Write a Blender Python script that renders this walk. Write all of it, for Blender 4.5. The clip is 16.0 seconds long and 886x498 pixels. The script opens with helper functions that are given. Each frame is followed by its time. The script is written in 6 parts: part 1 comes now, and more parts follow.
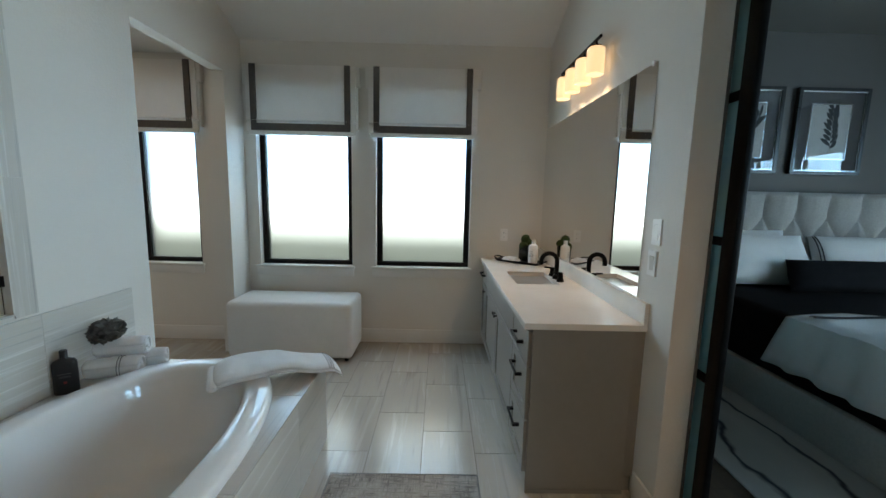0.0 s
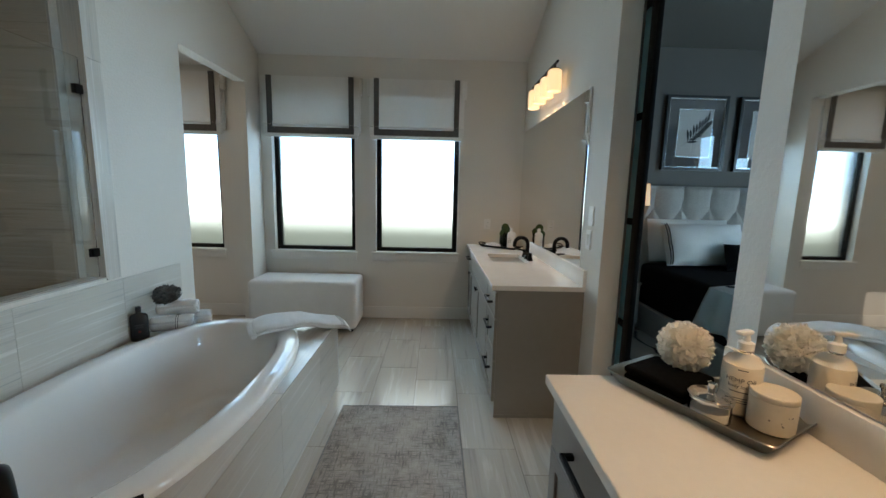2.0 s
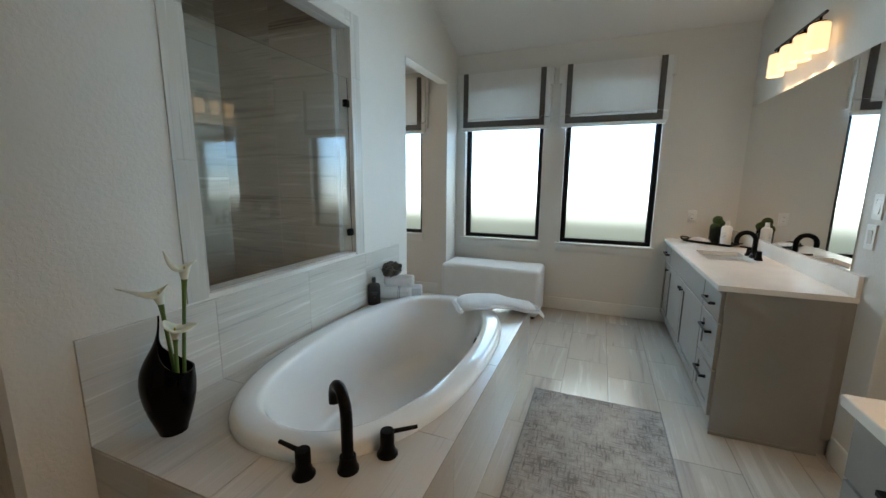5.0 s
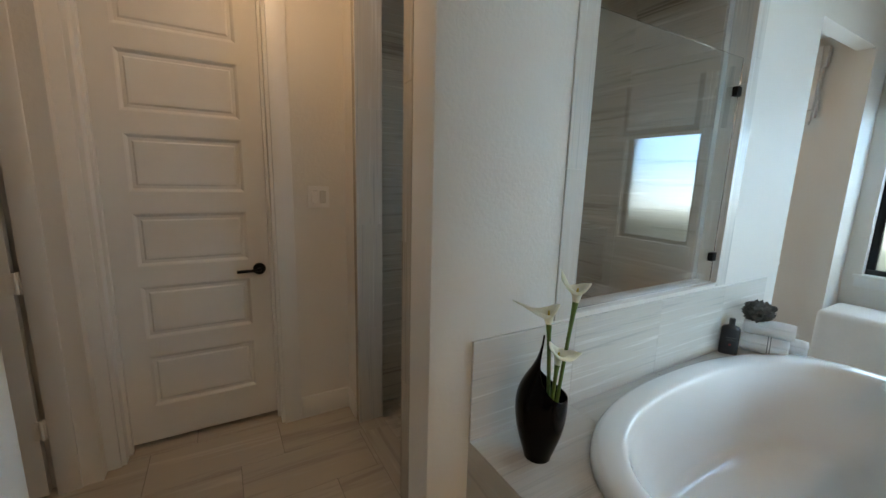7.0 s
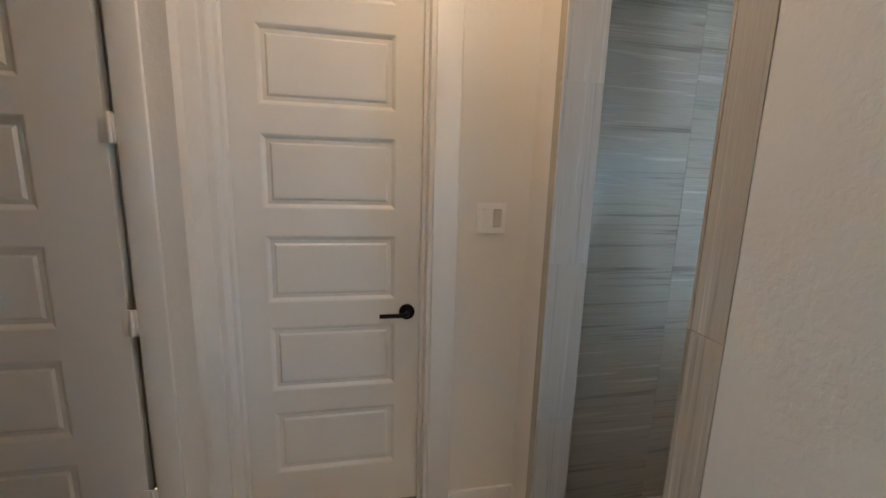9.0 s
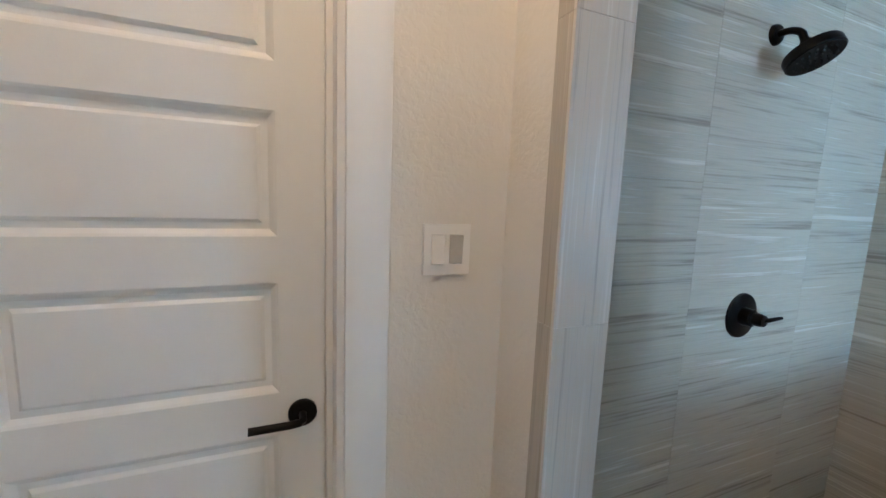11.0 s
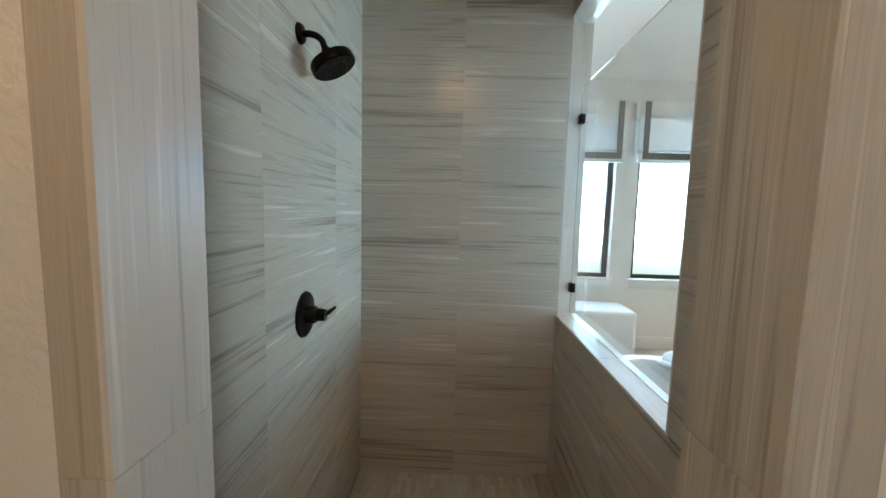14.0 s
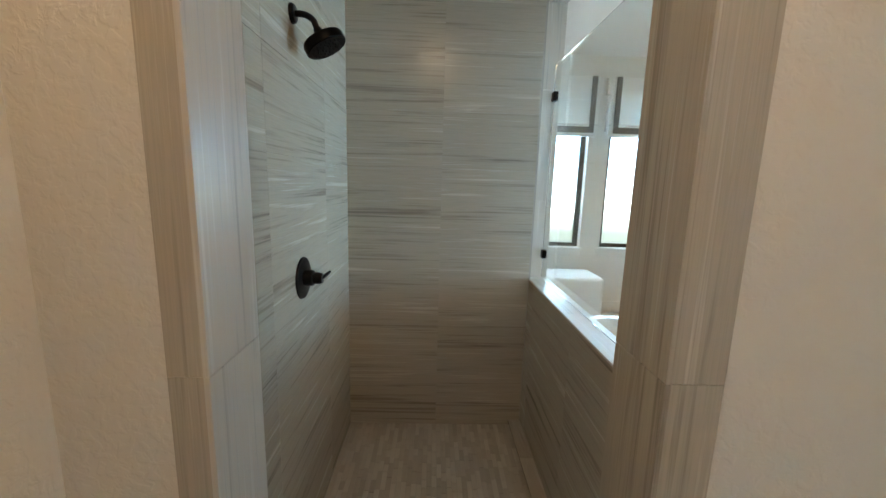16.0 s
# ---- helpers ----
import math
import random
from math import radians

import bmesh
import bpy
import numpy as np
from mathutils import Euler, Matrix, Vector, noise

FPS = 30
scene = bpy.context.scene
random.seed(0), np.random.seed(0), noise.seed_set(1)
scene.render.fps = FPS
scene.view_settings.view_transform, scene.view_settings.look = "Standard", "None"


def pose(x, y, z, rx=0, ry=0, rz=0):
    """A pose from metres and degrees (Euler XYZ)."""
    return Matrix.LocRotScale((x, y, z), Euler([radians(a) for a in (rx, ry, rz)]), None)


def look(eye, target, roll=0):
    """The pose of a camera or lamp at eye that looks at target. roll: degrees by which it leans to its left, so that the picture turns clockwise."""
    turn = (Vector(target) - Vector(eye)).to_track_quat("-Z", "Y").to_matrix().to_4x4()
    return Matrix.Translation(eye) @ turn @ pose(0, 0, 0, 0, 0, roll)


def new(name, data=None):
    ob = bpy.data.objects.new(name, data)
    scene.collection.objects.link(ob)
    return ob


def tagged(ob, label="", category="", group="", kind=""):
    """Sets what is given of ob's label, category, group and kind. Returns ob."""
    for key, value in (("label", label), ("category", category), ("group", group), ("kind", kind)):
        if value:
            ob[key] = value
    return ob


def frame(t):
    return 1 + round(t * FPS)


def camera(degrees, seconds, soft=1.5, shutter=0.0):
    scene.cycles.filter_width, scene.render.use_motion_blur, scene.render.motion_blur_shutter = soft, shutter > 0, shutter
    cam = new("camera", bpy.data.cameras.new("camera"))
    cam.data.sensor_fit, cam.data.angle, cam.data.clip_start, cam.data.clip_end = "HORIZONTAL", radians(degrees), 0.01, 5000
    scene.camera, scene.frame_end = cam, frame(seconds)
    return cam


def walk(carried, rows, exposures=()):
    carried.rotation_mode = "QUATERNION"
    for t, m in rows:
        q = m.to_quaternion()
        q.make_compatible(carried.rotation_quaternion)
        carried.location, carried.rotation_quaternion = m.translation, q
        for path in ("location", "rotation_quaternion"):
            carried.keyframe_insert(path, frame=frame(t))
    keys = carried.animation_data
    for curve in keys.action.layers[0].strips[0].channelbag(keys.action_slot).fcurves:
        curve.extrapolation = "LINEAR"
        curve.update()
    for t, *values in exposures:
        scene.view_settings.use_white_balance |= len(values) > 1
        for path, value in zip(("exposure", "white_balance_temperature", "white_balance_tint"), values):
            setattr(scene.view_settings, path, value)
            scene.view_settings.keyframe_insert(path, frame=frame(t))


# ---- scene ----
cam = camera(97.7, 16.0)
PATH = [
    (0, (1.356, 1.807, 1.462), (1.378, 3.789, 1.193), 1.3),
    (0.5, (1.356, 1.625, 1.463), (1.395, 3.606, 1.191), 1.4),
    (1, (1.336, 1.432, 1.458), (1.379, 3.412, 1.179), 1.3),
    (1.5, (1.354, 1.299, 1.467), (1.402, 3.278, 1.185), 1.3),
    (2, (1.409, 1.23, 1.44), (1.45, 3.209, 1.153), 1.4),
    (2.5, (1.436, 1.14, 1.443), (1.457, 3.116, 1.132), 1.5),
    (3, (1.425, 1.104, 1.463), (1.395, 3.076, 1.131), 1.6),
    (3.2, (1.425, 1.125, 1.444), (1.344, 3.095, 1.109), 1.4),
    (5.3, (1.057, 1.102, 1.423), (0.166, 2.858, 1.072), 1.1),
    (5.5, (1.003, 1.079, 1.437), (0.003, 2.774, 1.08), 1.6),
    (6, (0.908, 1.044, 1.429), (-0.351, 2.557, 1.077), 1.5),
    (6.5, (0.764, 1.024, 1.435), (-0.748, 2.283, 1.078), 1.6),
    (7, (0.593, 1.037, 1.452), (-1.112, 2.02, 1.095), 1.5),
    (7.5, (0.441, 1.073, 1.467), (-1.405, 1.752, 1.106), 1.3),
    (8, (0.298, 1.062, 1.462), (-1.618, 1.516, 1.111), 1.2),
    (8.2, (0.2, 1.046, 1.471), (-1.731, 1.427, 1.116), 1.2),
    (10.3, (-0.646, 1.131, 1.472), (-2.579, 1.524, 1.143), 2.3),
    (10.5, (-0.668, 1.163, 1.452), (-2.599, 1.593, 1.161), 1.7),
    (11, (-0.84, 1.175, 1.448), (-2.678, 1.923, 1.194), 2.1),
    (11.5, (-0.917, 1.217, 1.439), (-2.567, 2.323, 1.204), 1.6),
    (12, (-1.016, 1.28, 1.426), (-2.348, 2.758, 1.224), 1.9),
    (12.5, (-1.068, 1.365, 1.448), (-2.021, 3.113, 1.264), 1.7),
    (13, (-1.09, 1.411, 1.456), (-1.701, 3.307, 1.277), 1.6),
    (13.5, (-1.092, 1.398, 1.467), (-1.39, 3.366, 1.279), 1.6),
    (14, (-1.14, 1.344, 1.458), (-1.212, 3.332, 1.256), 1.5),
    (14.5, (-1.16, 1.272, 1.446), (-1.09, 3.257, 1.212), 1.5),
    (15, (-1.176, 1.235, 1.451), (-1.063, 3.214, 1.18), 1.6),
    (15.5, (-1.165, 1.236, 1.451), (-1.073, 3.21, 1.139), 1.6),
    (16, (-1.167, 1.194, 1.457), (-1.116, 3.164, 1.119), 1.6),
]
EXPOSE = [(0.0, -1.3, 7900), (2.0, -1.27, 7900), (3.2, -1.22, 7900), (5.5, -0.9, 7800), (6.5, -0.72, 7700), (8.2, -0.06, 7200), (10.3, 0.55, 5950), (12.0, 0.78, 6050), (12.8, 0.72, 6600), (14.5, 0.55, 7100), (16.0, 0.42, 7350)]
WHITE = [(t, e, k, 13 if t < 9 else 9.5) for t, e, k in EXPOSE]
walk(cam, [(t, look(eye, target, roll)) for t, eye, target, roll in PATH], WHITE)
SKY, DAYS, HALLW, BULB, BULBW, BEDW = 0.13, 21.0, 6.6, 2.4, 22.0, 46.0

# ---- light ----
world = bpy.data.worlds.new("sky_world")
scene.world = world
world.use_nodes = True
wn = world.node_tree.nodes
wl = world.node_tree.links
sky = wn.new("ShaderNodeTexSky")
sky.sky_type = "NISHITA"
sky.sun_disc = False
sky.sun_elevation = radians(42)
sky.sun_rotation = radians(200)
wn["Background"].inputs["Strength"].default_value = SKY
wl.new(sky.outputs[0], wn["Background"].inputs[0])

sun_data = bpy.data.lights.new("sun", "SUN")
sun_data.energy, sun_data.angle, sun_data.color = 3.0, radians(0.5), (1.0, 0.95, 0.88)
sun = new("sun", sun_data)
sun.matrix_world = look((0, -8, 9), (0.0, 0.0, 0.0))

# plan, in metres: x east, y north
WX, EX, NY, SY = -0.485, 2.349, 5.55, -0.9      # bathroom faces
TW, TWW = 0.12, 0.107                                      # wall thickness
CZ = 2.83                                      # north wall top
SLOPE, FLATZ = 0.42, 3.55                      # vault
HX = -1.668                                    # hall west face
FY = 1.673                                     # shower front face
SHX0, SHX1, SHY0, SHY1, SHZ = -1.655, -0.60, 1.82, 3.397, -0.03
DECK = (-0.485, 0.705, 1.79, 3.985, 0.481)      # tub deck
CT = 0.88                                      # counter top


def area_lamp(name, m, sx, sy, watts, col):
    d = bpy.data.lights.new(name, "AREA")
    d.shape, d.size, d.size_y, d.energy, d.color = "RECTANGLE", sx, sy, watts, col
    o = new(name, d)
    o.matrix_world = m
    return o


WINDOWS = [(-0.375, 0.515), (0.745, 1.652), (-1.535, -0.94)]
area_lamp("hall_can_light", look((-1.18, 1.22, 2.735), (-1.18, 1.22, 0)), 0.14, 0.14, HALLW, (1.0, 0.69, 0.42))
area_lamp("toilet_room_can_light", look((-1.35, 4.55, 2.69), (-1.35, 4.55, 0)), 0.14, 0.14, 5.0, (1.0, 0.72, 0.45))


# ---- materials ----
def material(name, base, rough=0.5, metal=0.0, **kw):
    m = bpy.data.materials.new(name)
    m.use_nodes = True
    p = m.node_tree.nodes["Principled BSDF"]
    p.inputs["Base Color"].default_value = (*base, 1)
    p.inputs["Roughness"].default_value = rough
    p.inputs["Metallic"].default_value = metal
    for k, v in kw.items():
        p.inputs[k.replace("_", " ")].default_value = v
    return m


def node(m, kind, **ins):
    n = m.node_tree.nodes.new(kind)
    for k, v in ins.items():
        n.inputs[k.replace("_", " ")].default_value = v
    return n


def link(m, a, b):
    m.node_tree.links.new(a, b)


def coords(m, scale=(1, 1, 1), which="Object", jitter=False):
    """Mapped coordinates; jitter shifts them by the object's random number."""
    tc = node(m, "ShaderNodeTexCoord")
    mp = node(m, "ShaderNodeMapping")
    mp.inputs["Scale"].default_value = scale
    link(m, tc.outputs[which], mp.inputs["Vector"])
    if jitter:
        oi = node(m, "ShaderNodeObjectInfo")
        mul = node(m, "ShaderNodeVectorMath")
        mul.operation = "SCALE"
        mul.inputs[0].default_value = (37.0, 91.0, 53.0)
        link(m, oi.outputs["Random"], mul.inputs["Scale"])
        link(m, mul.outputs[0], mp.inputs["Location"])
    return mp.outputs[0]


def ramp(m, fac, stops):
    r = node(m, "ShaderNodeValToRGB")
    els = r.color_ramp.elements
    while len(els) < len(stops):
        els.new(0.5)
    for e, (pos, c) in zip(els, stops):
        e.position, e.color = pos, (*c, 1)
    link(m, fac, r.inputs[0])
    return r.outputs[0]


def noise_tex(m, vec, scale, detail=4.0, rough=0.55, distort=0.0):
    n = node(m, "ShaderNodeTexNoise", Scale=scale, Detail=detail, Roughness=rough, Distortion=distort)
    link(m, vec, n.inputs["Vector"])
    return n.outputs[0]


def bump(m, height, strength, dist=0.002):
    b = node(m, "ShaderNodeBump", Strength=strength, Distance=dist)
    link(m, height, b.inputs["Height"])
    link(m, b.outputs[0], m.node_tree.nodes["Principled BSDF"].inputs["Normal"])
    return b


def set_in(m, sock, out):
    link(m, out, m.node_tree.nodes["Principled BSDF"].inputs[sock])


def varied(name, c0, c1, scale, rough=0.5, bumps=0.0, bump_scale=300.0, which="Object", jitter=False, stretch=(1, 1, 1), dist=0.002, rough_span=0.08, **kw):
    """A surface with two scales of colour change, uneven gloss and a fine relief."""
    m = material(name, c0, rough, **kw)
    v = coords(m, stretch, which, jitter)
    big = noise_tex(m, v, scale, 5)
    fine = noise_tex(m, v, scale * 9, 3)
    mix = node(m, "ShaderNodeMath")
    mix.operation = "MULTIPLY_ADD"
    mix.inputs[1].default_value = 0.3
    link(m, fine, mix.inputs[0])
    sub = node(m, "ShaderNodeMath")
    sub.operation = "MULTIPLY"
    sub.inputs[1].default_value = 0.7
    link(m, big, sub.inputs[0])
    link(m, sub.outputs[0], mix.inputs[2])
    set_in(m, "Base Color", ramp(m, mix.outputs[0], [(0.35, c0), (0.65, c1)]))
    rr = node(m, "ShaderNodeMapRange")
    rr.inputs["To Min"].default_value = max(0.02, rough - rough_span)
    rr.inputs["To Max"].default_value = min(1, rough + rough_span)
    link(m, big, rr.inputs["Value"])
    set_in(m, "Roughness", rr.outputs[0])
    if bumps:
        bump(m, noise_tex(m, v, bump_scale, 3), bumps, dist)
    return m


def wall_paint(name, c, strength=0.2):
    """Painted drywall with a hand-trowelled knockdown texture."""
    m = material(name, c, 0.62)
    v = coords(m)
    big = noise_tex(m, v, 1.3, 3)
    set_in(m, "Base Color", ramp(m, big, [(0.3, tuple(0.965 * k for k in c)), (0.7, c)]))
    n1 = noise_tex(m, v, 62, 3, 0.5, 0.4)
    flat = ramp(m, n1, [(0.44, (0, 0, 0)), (0.56, (1, 1, 1))])
    n2 = noise_tex(m, v, 210, 2)
    add = node(m, "ShaderNodeMath")
    add.operation = "MULTIPLY_ADD"
    add.inputs[1].default_value = 0.25
    link(m, n2, add.inputs[0])
    link(m, flat, add.inputs[2])
    bump(m, add.outputs[0], strength, 0.0022)
    return m


def stone_tile(name, dark, mid, light, rough, warm, across=False, fine=0.42, broad=1.0):
    """Vein-cut limestone look: long soft streaks along each piece."""
    m = material(name, mid, rough)
    q = 15.0 / broad
    v = coords(m, (0.55, q, q) if not across else (q, 0.55, q), "Object", True)
    a = noise_tex(m, v, 1.6, 6, 0.62, 0.55)
    v2 = coords(m, (1.5, 100.0, 100.0) if not across else (100.0, 1.5, 100.0), "Object", True)
    b = noise_tex(m, v2, 1.2, 4, 0.6, 0.4)
    mx = node(m, "ShaderNodeMath")
    mx.operation = "MULTIPLY_ADD"
    mx.inputs[1].default_value = fine
    link(m, b, mx.inputs[0])
    half = node(m, "ShaderNodeMath")
    half.operation = "MULTIPLY"
    half.inputs[1].default_value = 1 - fine
    link(m, a, half.inputs[0])
    link(m, half.outputs[0], mx.inputs[2])
    col = ramp(m, mx.outputs[0], [(0.37, dark), (0.455, mid), (0.505, warm), (0.55, mid), (0.635, light)])
    oi = node(m, "ShaderNodeObjectInfo")
    tone = node(m, "ShaderNodeMapRange")
    tone.inputs["To Min"].default_value, tone.inputs["To Max"].default_value = 0.955, 1.035
    link(m, oi.outputs["Random"], tone.inputs["Value"])
    sc = node(m, "ShaderNodeVectorMath")
    sc.operation = "SCALE"
    link(m, col, sc.inputs[0])
    link(m, tone.outputs[0], sc.inputs["Scale"])
    set_in(m, "Base Color", sc.outputs[0])
    rr = node(m, "ShaderNodeMapRange")
    rr.inputs["To Min"].default_value, rr.inputs["To Max"].default_value = rough - 0.02, rough + 0.03
    link(m, a, rr.inputs["Value"])
    set_in(m, "Roughness", rr.outputs[0])
    bump(m, b, 0.025, 0.001)
    return m


M_WALL = wall_paint("warm_white_drywall", (0.77, 0.735, 0.68))
M_CEIL = wall_paint("ceiling_paint", (0.82, 0.80, 0.765), 0.1)
M_TRIM = varied("white_semi_gloss_trim", (0.76, 0.74, 0.70), (0.79, 0.77, 0.735), 2.0, 0.34, 0.05, 120)
M_DOOR = varied("painted_door", (0.74, 0.72, 0.68), (0.77, 0.75, 0.71), 2.0, 0.42, 0.06, 160)
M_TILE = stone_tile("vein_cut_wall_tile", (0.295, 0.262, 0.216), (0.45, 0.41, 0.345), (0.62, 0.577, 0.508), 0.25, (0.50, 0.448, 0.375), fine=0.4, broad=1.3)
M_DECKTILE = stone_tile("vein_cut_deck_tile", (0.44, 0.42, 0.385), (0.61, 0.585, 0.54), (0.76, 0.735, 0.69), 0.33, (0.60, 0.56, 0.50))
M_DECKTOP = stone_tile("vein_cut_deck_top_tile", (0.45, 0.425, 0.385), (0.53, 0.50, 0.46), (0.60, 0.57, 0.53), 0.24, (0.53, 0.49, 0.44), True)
M_FLOOR = stone_tile("vein_cut_floor_tile", (0.37, 0.332, 0.285), (0.455, 0.413, 0.36), (0.54, 0.50, 0.44), 0.18, (0.47, 0.42, 0.355), fine=0.12, broad=2.0)
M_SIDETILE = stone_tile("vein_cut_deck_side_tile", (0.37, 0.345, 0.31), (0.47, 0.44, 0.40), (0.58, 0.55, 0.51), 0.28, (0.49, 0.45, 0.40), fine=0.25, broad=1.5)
M_FLOOR.node_tree.nodes["Principled BSDF"].inputs["Specular IOR Level"].default_value = 0.5
M_GROUT = varied("grout", (0.40, 0.375, 0.335), (0.46, 0.43, 0.39), 20, 0.85, 0.2, 500)
M_DARKGROUT = varied("taupe_floor_grout", (0.19, 0.17, 0.15), (0.25, 0.225, 0.20), 20, 0.9, 0.2, 500)
M_ACRYL = varied("white_tub_acrylic", (0.79, 0.785, 0.77), (0.81, 0.805, 0.79), 1.0, 0.05, rough_span=0.02)
M_CAB = varied("grey_painted_cabinet", (0.235, 0.22, 0.20), (0.26, 0.243, 0.222), 3.0, 0.38, 0.05, 220)
M_QUARTZ = varied("white_quartz", (0.78, 0.74, 0.69), (0.82, 0.785, 0.735), 6.0, 0.14)
M_BLACK = varied("matte_black_metal", (0.003, 0.003, 0.0033), (0.005, 0.005, 0.0054), 12, 0.38, Specular_IOR_Level=0.14)
M_FRAME = varied("black_window_frame", (0.006, 0.0065, 0.0075), (0.011, 0.0115, 0.0125), 8, 0.42, Specular_IOR_Level=0.2)
M_MIRROR = material("mirror_silver", (0.86, 0.87, 0.86), 0.02, 1.0)
M_GLASS = material("clear_shower_glass", (0.95, 0.98, 0.97), 0.0, Transmission_Weight=1.0, IOR=1.5)
M_FROST = material("frosted_glass", (0.96, 0.99, 0.98), 0.42, Transmission_Weight=1.0, IOR=1.35)
bump(M_FROST, noise_tex(M_FROST, coords(M_FROST), 240, 2), 0.5, 0.002)
M_LINEN = varied("white_upholstery", (0.74, 0.73, 0.71), (0.79, 0.78, 0.76), 5, 0.85, 0.35, 700, Sheen_Weight=0.2)
M_SHADE = varied("roman_shade_linen", (0.84, 0.815, 0.78), (0.88, 0.855, 0.82), 6, 0.9, 0.3, 500)
_st = node(M_SHADE, "ShaderNodeBsdfTranslucent")
_st.inputs["Color"].default_value = (0.80, 0.76, 0.70, 1)
_sx = node(M_SHADE, "ShaderNodeMixShader", Fac=0.2)
link(M_SHADE, M_SHADE.node_tree.nodes["Principled BSDF"].outputs[0], _sx.inputs[1])
link(M_SHADE, _st.outputs[0], _sx.inputs[2])
link(M_SHADE, _sx.outputs[0], M_SHADE.node_tree.nodes["Material Output"].inputs["Surface"])
M_BAND = varied("grey_band_fabric", (0.095, 0.09, 0.088), (0.125, 0.12, 0.116), 30, 0.9, 0.3, 600)
M_TOWEL = varied("white_terry", (0.76, 0.755, 0.75), (0.83, 0.825, 0.82), 14, 0.95, 0.9, 420, dist=0.004, Sheen_Weight=0.3)
M_PLASTIC = varied("white_plastic", (0.83, 0.81, 0.78), (0.86, 0.84, 0.81), 10, 0.3)
M_GREYPLASTIC = varied("grey_plastic", (0.60, 0.575, 0.53), (0.64, 0.61, 0.565), 10, 0.35)
M_BULB = material("lit_frosted_shade", (0.9, 0.8, 0.65), 0.35)
pb = M_BULB.node_tree.nodes["Principled BSDF"]
pb.inputs["Emission Color"].default_value = (1.0, 0.70, 0.40, 1)
pb.inputs["Emission Strength"].default_value = BULB
M_DAY = bpy.data.materials.new("bright_sky_backdrop")
M_DAY.use_nodes = True
_e = node(M_DAY, "ShaderNodeEmission", Strength=DAYS)
_x = node(M_DAY, "ShaderNodeSeparateXYZ")
link(M_DAY, coords(M_DAY), _x.inputs[0])
_r = node(M_DAY, "ShaderNodeMapRange", From_Min=0.5, From_Max=2.6)
link(M_DAY, _x.outputs["Z"], _r.inputs["Value"])
# dim green horizon, white haze, then blue sky
link(M_DAY, ramp(M_DAY, _r.outputs[0], [(0.0, (0.020, 0.026, 0.024)), (0.20, (0.034, 0.044, 0.042)), (0.29, (0.16, 0.20, 0.21)), (0.37, (0.68, 0.87, 1.0)), (0.48, (0.48, 0.75, 1.0)), (0.61, (0.32, 0.62, 1.0)), (1.0, (0.20, 0.50, 1.0))]), _e.inputs["Color"])
link(M_DAY, _e.outputs[0], M_DAY.node_tree.nodes["Material Output"].inputs["Surface"])
M_OUT = varied("far_landscape", (0.27, 0.32, 0.24), (0.40, 0.44, 0.36), 0.3, 0.95)


# ---- building helpers ----
def box(bm, x0, x1, y0, y1, z0, z1, bevel=0.0, seg=2):
    g = bmesh.ops.create_cube(bm, size=1.0, matrix=Matrix.Translation(((x0 + x1) / 2, (y0 + y1) / 2, (z0 + z1) / 2)) @ Matrix.Diagonal((abs(x1 - x0), abs(y1 - y0), abs(z1 - z0), 1)))
    if bevel:
        vs = set(g["verts"])
        es = [e for e in bm.edges if e.verts[0] in vs and e.verts[1] in vs]
        bmesh.ops.bevel(bm, geom=es, offset=bevel, segments=seg, profile=0.5, affect="EDGES")
    return bm


def boxes(*specs, bevel=0.0):
    bm = bmesh.new()
    for s in specs:
        box(bm, *s, bevel=bevel)
    return bm


def tube(bm, pts, r, seg=12, caps=True):
    """A round bar along points; r may be a list."""
    pts = [Vector(p) for p in pts]
    rs = r if isinstance(r, (list, tuple)) else [r] * len(pts)
    rings = []
    side = None
    for i, p in enumerate(pts):
        d = (pts[min(i + 1, len(pts) - 1)] - pts[max(i - 1, 0)]).normalized()
        if side is None:
            side = d.orthogonal().normalized()
        side = (side - d * side.dot(d)).normalized()
        up = d.cross(side)
        rings.append([bm.verts.new(p + rs[i] * (math.cos(a) * side + math.sin(a) * up)) for a in [2 * math.pi * k / seg for k in range(seg)]])
    for a, b in zip(rings, rings[1:]):
        for k in range(seg):
            bm.faces.new((a[k], a[(k + 1) % seg], b[(k + 1) % seg], b[k]))
    if caps:
        bm.faces.new(rings[0][::-1])
        bm.faces.new(rings[-1])
    return bm


def lathe(bm, prof, seg=32, m=Matrix()):
    """Turned shape from (radius, height) pairs."""
    rings = []
    for r, z in prof:
        if r < 1e-5:
            rings.append([bm.verts.new(m @ Vector((0, 0, z)))])
        else:
            rings.append([bm.verts.new(m @ Vector((r * math.cos(2 * math.pi * k / seg), r * math.sin(2 * math.pi * k / seg), z))) for k in range(seg)])
    for a, b in zip(rings, rings[1:]):
        for k in range(seg):
            j = (k + 1) % seg
            if len(a) == 1 and len(b) == 1:
                continue
            if len(a) == 1:
                bm.faces.new((a[0], b[j], b[k]))
            elif len(b) == 1:
                bm.faces.new((a[k], a[j], b[0]))
            else:
                bm.faces.new((a[k], a[j], b[j], b[k]))
    return bm


def arc(c, r, a0, a1, n, u, v):
    c, u, v = Vector(c), Vector(u), Vector(v)
    return [c + r * (math.cos(a) * u + math.sin(a) * v) for a in [radians(a0 + (a1 - a0) * i / n) for i in range(n + 1)]]


